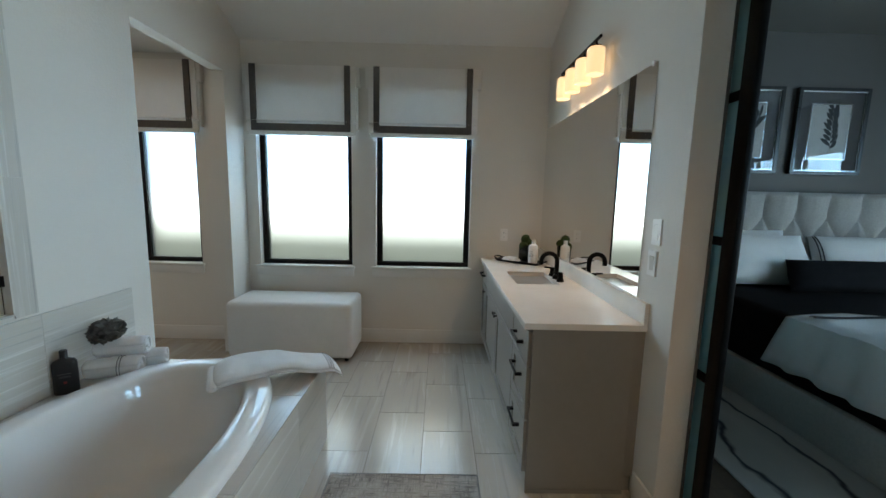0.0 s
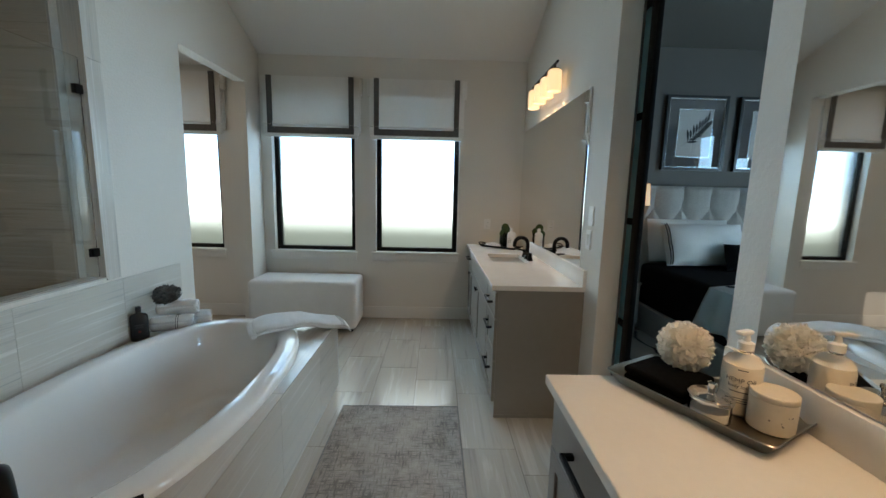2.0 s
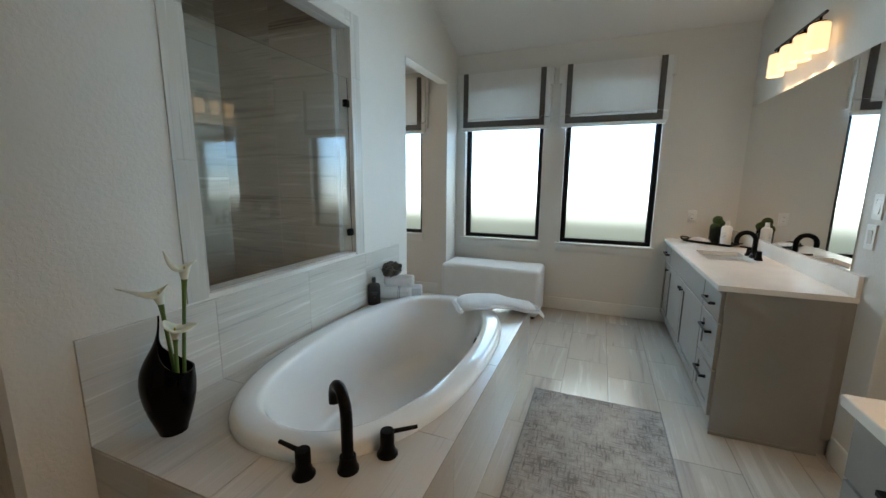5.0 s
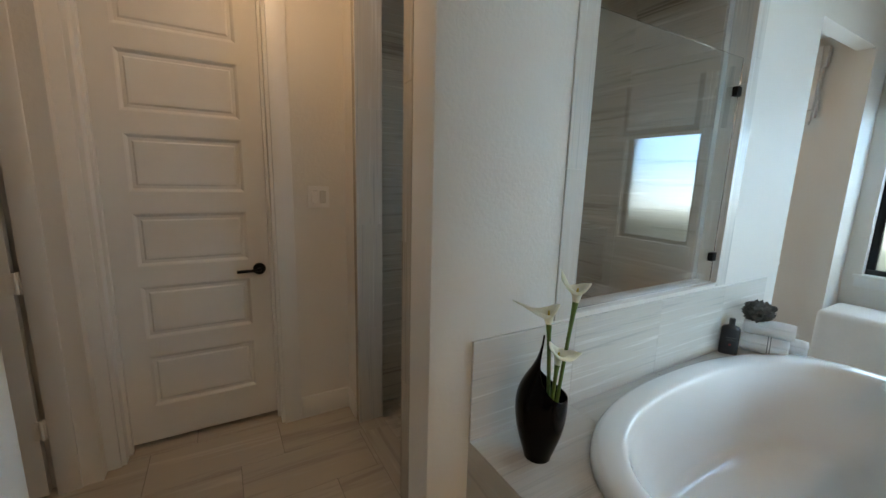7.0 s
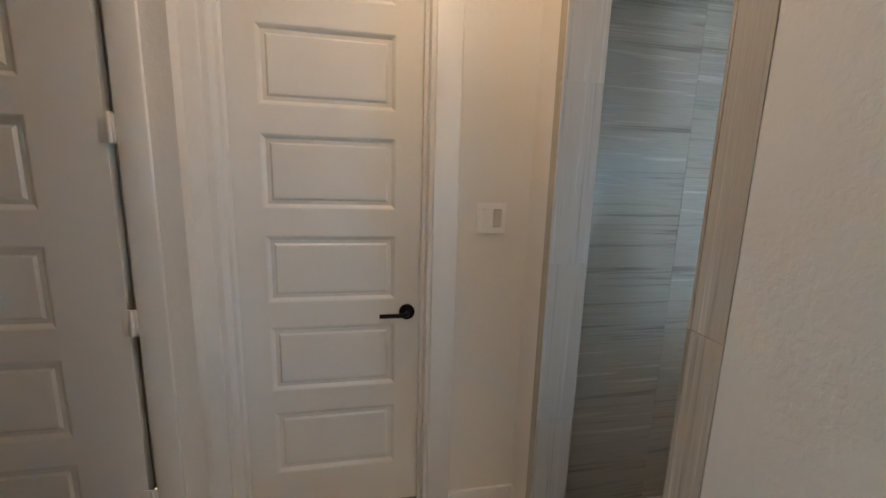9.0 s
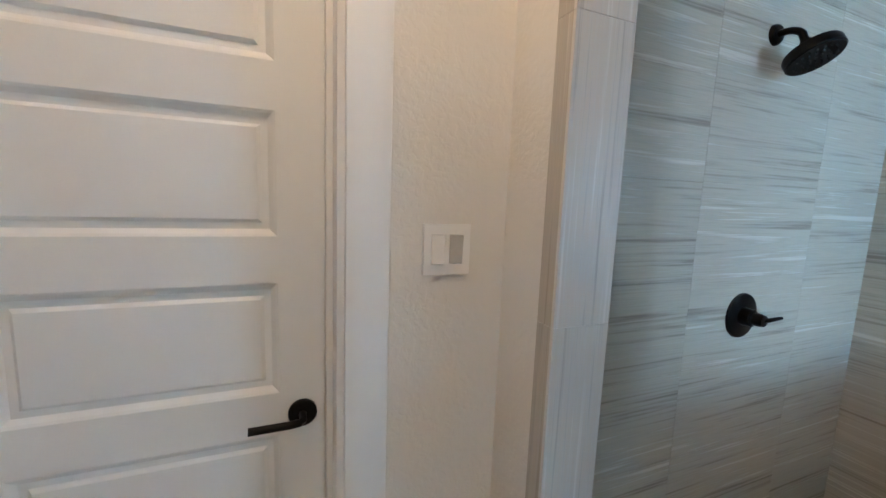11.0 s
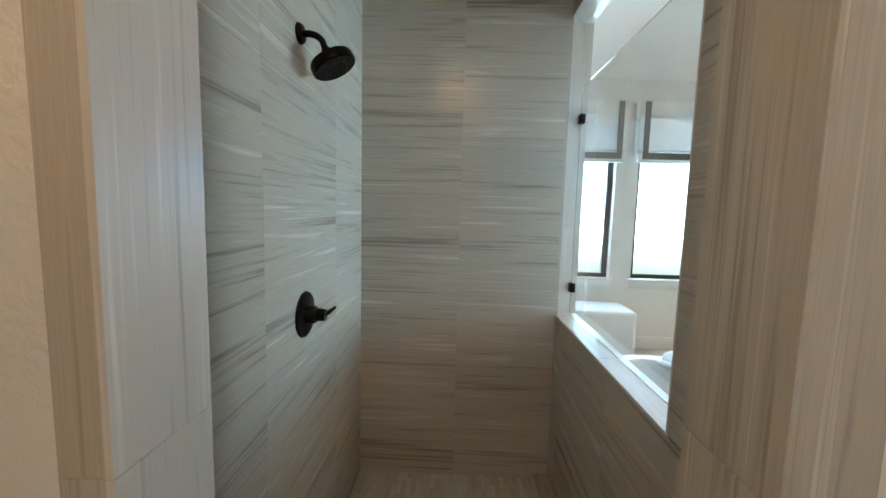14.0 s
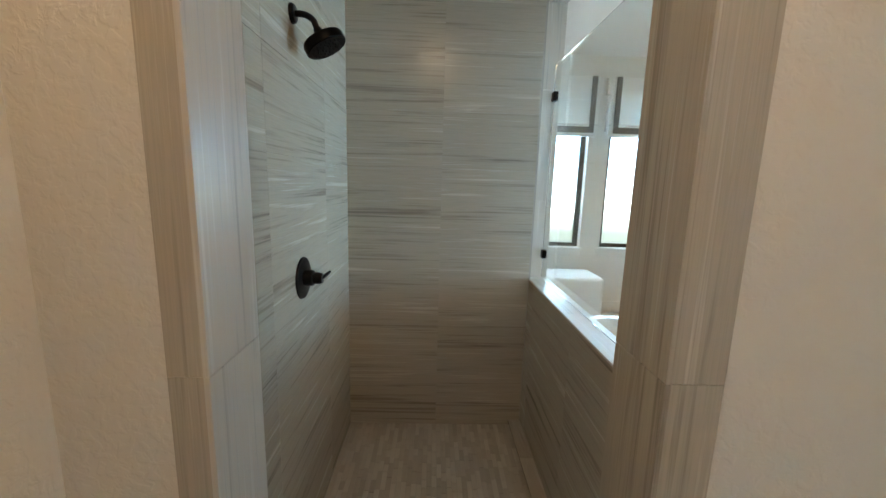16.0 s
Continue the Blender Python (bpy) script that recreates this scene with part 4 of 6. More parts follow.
def switch_plate(m, gangs, on, label="white rocker light switch plate", group="light switches"):
    """Local frame: x across, z up, y out of the wall."""
    t = thing("light_switch", label, "switch", group, m)
    w = 0.07 + 0.046 * (gangs - 1)
    cs = [(k - (gangs - 1) / 2) * 0.046 for k in range(gangs)]
    bm = bmesh.new()
    xs = [-w / 2] + [c + q for c in cs for q in (-0.0172, 0.0172)] + [w / 2]
    zs = [-0.058, -0.0345, 0.0345, 0.058]
    grid = [[bm.verts.new((x, 0.0065, z)) for z in zs] for x in xs]
    for a in range(len(xs) - 1):
        for b in range(3):
            if not (a % 2 and b == 1):
                bm.faces.new((grid[a][b], grid[a + 1][b], grid[a + 1][b + 1], grid[a][b + 1]))
    ext = bmesh.ops.extrude_face_region(bm, geom=list(bm.faces))
    bmesh.ops.translate(bm, verts=[g for g in ext["geom"] if isinstance(g, bmesh.types.BMVert)], vec=(0, -0.0065, 0))
    part("plate", bm, M_PLASTIC, t, smooth=False)
    rim = ring_slab((-w / 2 - 0.0015, w / 2 + 0.0015, -0.0595, 0.0595), (-w / 2, w / 2, -0.058, 0.058), 0.0, 0.0045)
    bmesh.ops.rotate(rim, verts=rim.verts, cent=(0, 0, 0), matrix=Matrix.Rotation(radians(-90), 3, "X"))
    part("rim", rim, M_PLASTIC, t)
    for k, cx in enumerate(cs):
        # dark sheet stands in for the shade in the gap round the rocker
        part("gap_shade", boxes((cx - 0.0171, cx + 0.0171, 0.0, 0.0012, -0.0344, 0.0344)), M_RUBBER, t, "dark sheet for the shade in the rocker's gap")
        mat = M_PLASTIC if on[k] else M_GREYPLASTIC
        bm = bmesh.new()
        for a, b, tilt in ((0.0, 0.0334, 1), (-0.0334, 0.0, -1)):
            lo, hi = (0.0075, 0.0055) if (tilt > 0) == bool(on[k]) else (0.0075, 0.0105)
            za, zb = (a, b) if tilt > 0 else (b, a)
            v = [bm.verts.new((cx + sx * 0.0163, y, z)) for sx in (-1, 1) for y, z in ((0.0013, za), (0.0013, zb), (hi, zb), (lo, za))]
            for q in ((0, 1, 2, 3), (4, 5, 6, 7), (0, 1, 5, 4), (1, 2, 6, 5), (2, 3, 7, 6), (3, 0, 4, 7)):
                bm.faces.new([v[n] for n in q])
        part("rocker", bm, mat, t, smooth=False)
        for z in (-0.048, 0.048):
            part("screw", lathe(bmesh.new(), [(0.0, 0.0012), (0.0025, 0.001), (0.003, 0.0)], 10, Matrix.Translation((cx, 0.006, z)) @ Matrix.Rotation(radians(-90), 4, "X")), M_PLASTIC, t)
    return t


EAST = Matrix.Rotation(radians(-90), 4, "Z")    # out of a wall that faces east
WEST = Matrix.Rotation(radians(90), 4, "Z")
switch_plate(Matrix.Translation((HX, 1.52, 1.333)) @ EAST, 2, (0, 1), "double white rocker switch plate beside the panel door")
switch_plate(Matrix.Translation((EX, 3.552, 1.322)) @ WEST, 1, (1,))
switch_plate(Matrix.Translation((EX, 3.568, 1.178)) @ WEST, 1, (0,))


def outlet():
    t = thing("wall_outlet", "white duplex outlet above the vanity", "outlet", "", Matrix.Translation((1.986, NY, 1.106)) @ Matrix.Rotation(radians(180), 4, "Z"))
    part("plate", box(bmesh.new(), -0.036, 0.036, 0, 0.006, -0.058, 0.058, 0.0025), M_PLASTIC, t)
    for z in (-0.02, 0.02):
        s = part("socket", box(bmesh.new(), -0.016, 0.016, 0.0055, 0.0078, z - 0.014, z + 0.014, 0.004, 2), M_PLASTIC, t)
        for x in (-0.006, 0.006):
            part("slot", box(bmesh.new(), x - 0.001, x + 0.001, 0.0078, 0.0084, z - 0.005, z + 0.005), M_BLACK, s)


outlet()


# hinges of the closet door
for z in (0.33, 0.99, 1.60, 2.22):
    hg = thing("door_hinge", "painted butt hinge in the closet door gap", "hinge", "closet door hinges")
    part("knuckle", tube(bmesh.new(), [(-1.568, 0.299, z - 0.045), (-1.568, 0.299, z + 0.045)], 0.006, 10), M_TRIM, hg)
    part("leaf", boxes((-1.5755, -1.5725, 0.268, 0.296, z - 0.045, z + 0.045), bevel=0.0008), M_TRIM, hg)
    part("leaf", boxes((-1.588, -1.572, 0.302, 0.3115, z - 0.045, z + 0.045), bevel=0.0008), M_TRIM, hg)


# ---- tub filler ----
def tub_filler():
    dz = DECK[4]
    t = thing("tub_filler", "matte black gooseneck tub spout on the deck", "tub faucet")
    x, y = 0.43, 2.05
    d = Vector((-0.80, 0.60, 0)).normalized()
    base = Vector((x, y, dz))
    part("base", lathe(bmesh.new(), [(0.0, 0.0), (0.036, 0.0), (0.036, 0.007), (0.031, 0.016), (0.027, 0.04), (0.0265, 0.052), (0.0, 0.053)], 28, Matrix.Translation(base)), M_BLACK, t)
    top = base + Vector((0, 0, 0.19))
    pts = [base + Vector((0, 0, 0.05)), base + Vector((0, 0, 0.12)), top]
    c = top + d * 0.07
    pts += [c + 0.07 * (-math.cos(a) * d + math.sin(a) * Vector((0, 0, 1))) for a in [radians(k) for k in range(15, 181, 15)]]
    pts += [c + d * 0.07 + Vector((0, 0, -0.02))]
    part("spout", tube(bmesh.new(), pts, 0.0195, 20), M_BLACK, t)
    for (hx, hy), away in (((0.312, 1.975), (-0.9, 0.1)), ((0.512, 2.165), (0.75, 0.65))):
        b = Matrix.Translation((hx, hy, dz))
        h = part("handle", lathe(bmesh.new(), [(0.0, 0.0), (0.037, 0.0), (0.037, 0.006), (0.031, 0.014), (0.026, 0.03), (0.0245, 0.04), (0.0245, 0.088), (0.023, 0.092), (0.0, 0.0925)], 26, b), M_BLACK, t, "black deck lever handle")
        a = Vector((*away, 0)).normalized()
        o = Vector((hx, hy, dz + 0.083))
        part("lever", tube(bmesh.new(), [o - a * 0.012, o + a * 0.05, o + a * 0.108], [0.0085, 0.008, 0.007], 12), M_BLACK, h)


tub_filler()


def vanity_faucet(x, y):
    t = thing("vanity_faucet", "matte black widespread gooseneck vanity faucet", "faucet", "vanity faucets")
    b = Vector((x, y, CT))
    part("base", lathe(bmesh.new(), [(0.0, 0.0), (0.029, 0.0), (0.028, 0.008), (0.0215, 0.03), (0.0, 0.03)], 24, Matrix.Translation(b)), M_BLACK, t)
    pts = [b + Vector((0, 0, 0.02)), b + Vector((0, 0, 0.13))]
    c = b + Vector((-0.058, 0, 0.13))
    pts += [c + Vector((0.058 * math.cos(a), 0, 0.058 * math.sin(a))) for a in [radians(k) for k in range(15, 181, 15)]]
    pts += [c + Vector((-0.058, 0, -0.025))]
    part("spout", tube(bmesh.new(), pts, 0.0165, 18), M_BLACK, t)
    for s in (-1, 1):
        hb = b + Vector((0, s * 0.10, 0))
        h = part("handle", lathe(bmesh.new(), [(0.0, 0.0), (0.027, 0.0), (0.026, 0.008), (0.0185, 0.026), (0.0165, 0.066), (0.0, 0.068)], 22, Matrix.Translation(hb)), M_BLACK, t)
        o = hb + Vector((0, 0, 0.061))
        part("lever", tube(bmesh.new(), [o + Vector((0.008, 0, 0)), o + Vector((-0.06, s * 0.008, 0.005))], [0.008, 0.006], 10), M_BLACK, h)


vanity_faucet(2.225, 4.60)
vanity_faucet(2.225, 0.95)


# ---- rug ----
M_RUG = material("grey_woven_rug", (0.3, 0.29, 0.28), 0.95)
_v = coords(M_RUG)
_a = noise_tex(M_RUG, coords(M_RUG, (14, 90, 1)), 1.0, 3)
_b = noise_tex(M_RUG, coords(M_RUG, (90, 14, 1)), 1.0, 3)
_mx = node(M_RUG, "ShaderNodeMath")
_mx.operation = "MAXIMUM"
link(M_RUG, _a, _mx.inputs[0])
link(M_RUG, _b, _mx.inputs[1])
_sm = node(M_RUG, "ShaderNodeMath")
_sm.operation = "MULTIPLY_ADD"
_sm.inputs[1].default_value = 0.45
link(M_RUG, noise_tex(M_RUG, _v, 5.0, 4), _sm.inputs[0])
_half = node(M_RUG, "ShaderNodeMath")
_half.operation = "MULTIPLY"
_half.inputs[1].default_value = 0.62
link(M_RUG, _mx.outputs[0], _half.inputs[0])
link(M_RUG, _half.outputs[0], _sm.inputs[2])
set_in(M_RUG, "Base Color", ramp(M_RUG, _sm.outputs[0], [(0.44, (0.44, 0.40, 0.36)), (0.56, (0.34, 0.305, 0.275)), (0.67, (0.18, 0.16, 0.145))]))
bump(M_RUG, noise_tex(M_RUG, _v, 420, 2), 0.6, 0.003)
rug = thing("bath_rug", "grey mottled woven rug on the tile floor", "rug")
part("carpet", box(bmesh.new(), 0.816, 1.582, 2.36, 3.667, 0.0005, 0.011, 0.004), M_RUG, rug)
part("binding", ring_slab((0.811, 1.587, 2.355, 3.672), (0.819, 1.579, 2.363, 3.664), 0.0005, 0.0125), varied("rug_binding", (0.2, 0.19, 0.18), (0.26, 0.25, 0.24), 40, 0.9), rug, "stitched grey edge binding")


# ---- things on the tub deck ----
M_CERAM = varied("black_glazed_ceramic", (0.002, 0.002, 0.0022), (0.003, 0.003, 0.0032), 6, 0.05, rough_span=0.02, Specular_IOR_Level=0.12)
M_STEM = varied("green_stem", (0.08, 0.16, 0.03), (0.13, 0.22, 0.05), 30, 0.5)
M_PETAL = varied("calla_petal", (0.76, 0.72, 0.55), (0.82, 0.79, 0.66), 12, 0.5, Subsurface_Weight=0.15)
M_SPADIX = varied("yellow_spadix", (0.6, 0.45, 0.08), (0.7, 0.52, 0.12), 60, 0.7)


def calla(parent, foot, head, tip, size=0.07):
    """Stem from foot to head; the petal's rim runs out to the pointed tip."""
    foot, head, tip = Vector(foot), Vector(head), Vector(tip)
    mid = (foot + head) / 2 + Vector((0, 0, 0.03))
    pts = [foot * (1 - t) ** 2 + mid * 2 * t * (1 - t) + head * t * t for t in [k / 8 for k in range(9)]]
    fl = part("calla_lily", tube(bmesh.new(), pts, [0.0065] * 7 + [0.0075, 0.01], 12), M_STEM, parent, "green stem with a cream calla lily")
    up = (pts[-1] - pts[-3]).normalized()
    side = Vector((tip.x, tip.y, 0)).normalized()
    side = (side - up * side.dot(up)).normalized()
    third = up.cross(side)
    bm = bmesh.new()
    n, rows = 48, 12
    rings = []
    for i in range(rows):
        v = i / (rows - 1)
        ring = []
        for k in range(n):
            a = 2 * math.pi * k / n
            rad = math.cos(a) * side + math.sin(a) * third
            back = max(0.0, -math.cos(a))
            rim = up * size * (0.62 + 0.42 * back) + rad * size * (0.62 - 0.22 * back)
            tw = max(0.0, math.cos(a)) ** 5
            rim = rim * (1 - tw) + tip * tw
            rim += up * size * 0.05 * math.sin(3 * a + size * 90)
            curl = rad * size * 0.10 * v ** 6 * (1 - tw) - up * size * 0.10 * v ** 8 * (1 - tw)
            base = rad * 0.010
            ctl = up * size * 0.62 + rad * size * 0.22
            p = base * (1 - v) ** 2 + ctl * 2 * v * (1 - v) + rim * v * v + curl
            ring.append(bm.verts.new(pts[-1] + p))
        rings.append(ring)
    for r, q in zip(rings, rings[1:]):
        for k in range(n):
            bm.faces.new((r[k], r[(k + 1) % n], q[(k + 1) % n], q[k]))
    bm.faces.new(rings[0][::-1])
    s = part("spathe", bm, M_PETAL, fl, "curled cream petal")
    md = s.modifiers.new("thickness", "SOLIDIFY")
    md.thickness = 0.0015
    part("spadix", tube(bmesh.new(), [pts[-1] + up * 0.008, pts[-1] + up * size * 0.6], [0.005, 0.003], 8), M_SPADIX, fl)


def along(table, h):
    for (a, ra), (b, rb) in zip(table, table[1:]):
        if h <= b:
            return ra + (rb - ra) * (h - a) / (b - a)
    return table[-1][1]


def vase():
    dz = DECK[4]
    t = thing("vase", "glossy black teardrop vase with an open side and three calla lilies", "vase")
    c = Vector((-0.305, 1.968, dz))
    bm = bmesh.new()
    n, rows = 56, 30
    H = 0.46
    back = radians(232)
    behind = [(0.0, 0.044), (0.05, 0.061), (0.1, 0.076), (0.15, 0.086), (0.2, 0.09), (0.24, 0.087), (0.28, 0.075), (0.32, 0.052), (0.36, 0.029), (0.41, 0.014), (0.46, 0.008)]
    before = [(0.0, 0.044), (0.05, 0.061), (0.1, 0.076), (0.15, 0.086), (0.2, 0.09), (0.25, 0.088), (0.3, 0.078), (0.34, 0.062), (0.4, 0.03), (0.46, 0.008)]
    shells = []
    for inset in (0.0, 0.006):
        rings = []
        for i in range(rows + 1):
            u = i / rows
            ring = []
            for k in range(n):
                a = 2 * math.pi * k / n
                w = (1 + math.cos(a - back)) / 2
                top = 0.245 + (H - 0.245) * w ** 2.0
                h = 0.004 + u * (top - 0.004)
                hs = [max(0.0, h + d) for d in (-0.02, -0.01, 0.0, 0.01, 0.02)]
                r = max(0.003, sum(w * along(behind, q) + (1 - w) * along(before, q) for q in hs) / 5 - inset)
                ring.append(bm.verts.new(c + Vector((r * math.cos(a), r * math.sin(a), h))))
            rings.append(ring)
        for r, q in zip(rings, rings[1:]):
            for k in range(n):
                bm.faces.new((r[k], r[(k + 1) % n], q[(k + 1) % n], q[k]))
        bm.faces.new(rings[0])
        shells.append(rings[-1])
    for k in range(n):
        j = (k + 1) % n
        bm.faces.new((shells[0][k], shells[0][j], shells[1][j], shells[1][k]))
    bmesh.ops.translate(bm, verts=bm.verts, vec=(0, 0, -0.0035))
    part("body", bm, M_CERAM, t)
    r = Vector((0.66, 0.75, 0))
    up = Vector((0, 0, 1))
    calla(t, c + r * 0.03 + up * 0.12, c + r * 0.006 + up * 0.50, r * -0.125 + up * 0.07, 0.075)
    calla(t, c + r * 0.045 + up * 0.12, c + r * 0.085 + up * 0.585, r * -0.055 + up * 0.105, 0.075)
    calla(t, c + r * 0.03 + Vector((0.012, -0.01, 0.12)), c + r * 0.04 + Vector((0.02, -0.016, 0.37)), r * 0.075 + up * 0.045, 0.072)


vase()
M_LABEL = varied("dark_grey_print", (0.07, 0.07, 0.075), (0.1, 0.1, 0.105), 30, 0.5)
M_RED = material("dull_red_print", (0.25, 0.03, 0.03), 0.5)
M_BBOT = varied("black_bottle_plastic", (0.012, 0.012, 0.014), (0.02, 0.02, 0.022), 20, 0.3)


def oval_bottle(parent, name, c, w, d, h, mat, turn, shoulder=0.8, neck=0.3):
    bm = bmesh.new()
    rings = []
    for f, k in ((0.0, 0.93), (0.02, 1.0), (shoulder, 1.0), (shoulder + 0.06, 0.96), (shoulder + 0.12, 0.8), (shoulder + 0.16, neck), (1.0, neck)):
        rings.append([bm.verts.new(p) for p in superellipse(0, 0, w / 2 * k, d / 2 * k if k > neck else w / 2 * k, h * f, 32, 2.6)])
    for r, q in zip(rings, rings[1:]):
        for k in range(32):
            bm.faces.new((r[k], r[(k + 1) % 32], q[(k + 1) % 32], q[k]))
    bm.faces.new(rings[0][::-1])
    bm.faces.new(rings[-1])
    bmesh.ops.transform(bm, verts=bm.verts, matrix=Matrix.Translation(c) @ Matrix.Rotation(turn, 4, "Z"))
    return part(name, bm, mat, parent)


def wash_bottle():
    dz = DECK[4]
    t = thing("wash_bottle", "black plastic wash bottle with a dark label", "bottle")
    c = Vector((-0.425, 3.585, dz))
    turn = radians(35)
    oval_bottle(t, "body", c, 0.094, 0.045, 0.182, M_BBOT, turn, 0.8, 0.32)
    part("cap", lathe(bmesh.new(), [(0.0, 0.0), (0.0155, 0.0), (0.0155, 0.03), (0.013, 0.033), (0.0, 0.033)], 20, Matrix.Translation(c + Vector((0, 0, 0.1825)))), M_BBOT, t)
    m = Matrix.Translation(c) @ Matrix.Rotation(turn, 4, "Z")
    for x, w, z, h, mat in ((0, 0.05, 0.1, 0.004, M_LABEL), (0, 0.036, 0.09, 0.002, M_LABEL), (0, 0.042, 0.084, 0.002, M_LABEL), (0, 0.012, 0.055, 0.01, M_RED)):
        bm = box(bmesh.new(), x - w / 2, x + w / 2, -0.0242, -0.0226, z, z + h)
        bmesh.ops.transform(bm, verts=bm.verts, matrix=m)
        part("print", bm, mat, t)


wash_bottle()


def rolled_towel(c, r, l, turn, stripe):
    t = thing("rolled_towel", "rolled white terry towel with a thin grey stripe" if stripe else "rolled white terry towel", "towel", "rolled towels")
    m = Matrix.Translation(c) @ Matrix.Rotation(turn, 4, "Z") @ Matrix.Rotation(radians(90), 4, "Y")
    bm = bmesh.new()
    # spiral sheet
    n, turns, ls = 120, 3.6, 14
    grid = []
    for i in range(n + 1):
        f = i / n
        a = 2 * math.pi * turns * f + 0.6
        rr = 0.006 + (r - 0.006) * f
        row = []
        for k in range(ls + 1):
            z = (k / ls - 0.5) * l
            e = 1 - 0.1 * abs(2 * k / ls - 1) ** 8
            q = rr * e + 0.0012 * noise.noise((f * 30, z * 40, r * 50))
            row.append(bm.verts.new(m @ Vector((q * math.cos(a), q * math.sin(a), z + 0.006 * math.sin(f * 9) * (1 if k in (0, ls) else 0)))))
        grid.append(row)
    for p, q in zip(grid, grid[1:]):
        for k in range(ls):
            bm.faces.new((p[k], p[k + 1], q[k + 1], q[k]))
    o = part("roll", bm, M_TOWEL, t)
    md = o.modifiers.new("thickness", "SOLIDIFY")
    md.thickness = 0.011
    md.offset = -1
    if stripe:
        for dz_ in (0.12, 0.17):
            part("stripe", tube(bmesh.new(), [m @ Vector((r * 1.004 * math.cos(a), r * 1.004 * math.sin(a), (dz_ - 0.0) * l + 0.0)) for a in [2 * math.pi * k / 40 for k in range(41)]], 0.0016, 6), M_BAND, t)


dz = DECK[4]
rolled_towel((-0.33, 3.745, dz + 0.056), 0.056, 0.24, radians(20), True)
rolled_towel((-0.285, 3.865, dz + 0.054), 0.054, 0.24, radians(25), False)
rolled_towel((-0.325, 3.80, dz + 0.148), 0.055, 0.23, radians(20), False)


def ruffle_ball(bm, c, r, count, size, seed):
    """A mesh pouf: many small wavy petals on a ball."""
    rng = random.Random(seed)
    for i in range(count):
        z = 1 - 2 * (i + 0.5) / count
        a = i * 2.39996 + rng.uniform(-0.3, 0.3)
        d = Vector((math.sqrt(1 - z * z) * math.cos(a), math.sqrt(1 - z * z) * math.sin(a), z))
        side = d.orthogonal().normalized()
        side = Matrix.Rotation(rng.uniform(0, 6.28), 3, d) @ side
        up = d.cross(side)
        s = size * rng.uniform(0.75, 1.2)
        o = c + d * r * rng.uniform(0.62, 0.8)
        ph = rng.uniform(0, 6.28)
        rings = [[bm.verts.new(o)]]
        for q in (0.4, 0.75, 1.0):
            ring = []
            for k in range(16):
                b = 2 * math.pi * k / 16
                lift = r * 0.24 * q + s * 0.35 * q * math.sin(3 * b + ph) + s * 0.16 * q * math.sin(7 * b + ph * 2)
                ring.append(bm.verts.new(o + (math.cos(b) * side + math.sin(b) * up) * s * q + d * lift))
            rings.append(ring)
        for k in range(16):
            bm.faces.new((rings[0][0], rings[1][k], rings[1][(k + 1) % 16]))
        for p, q in zip(rings[1:], rings[2:]):
            for k in range(16):
                bm.faces.new((p[k], p[(k + 1) % 16], q[(k + 1) % 16], q[k]))
    return bm


M_GREYNET = varied("grey_bath_netting", (0.085, 0.086, 0.08), (0.15, 0.15, 0.14), 40, 0.8)
M_CREAMNET = material("cream_bath_netting", (0.95, 0.93, 0.88), 0.8)
_tl = node(M_CREAMNET, "ShaderNodeBsdfTranslucent")
_tl.inputs["Color"].default_value = (0.95, 0.91, 0.84, 1)
_mixs = node(M_CREAMNET, "ShaderNodeMixShader", Fac=0.5)
link(M_CREAMNET, M_CREAMNET.node_tree.nodes["Principled BSDF"].outputs[0], _mixs.inputs[1])
link(M_CREAMNET, _tl.outputs[0], _mixs.inputs[2])
link(M_CREAMNET, _mixs.outputs[0], M_CREAMNET.node_tree.nodes["Material Output"].inputs["Surface"])
pf = thing("bath_pouf", "dark grey ruffled bath pouf on rolled towels", "bath pouf")
bm = ruffle_ball(bmesh.new(), Vector((0, 0, 0)), 0.064, 46, 0.033, 3)
bmesh.ops.transform(bm, verts=bm.verts, matrix=Matrix.Translation((-0.375, 3.775, dz + 0.243)) @ Matrix.Diagonal((1.08, 1.08, 0.85, 1)))
part("netting", bm, M_GREYNET, pf)


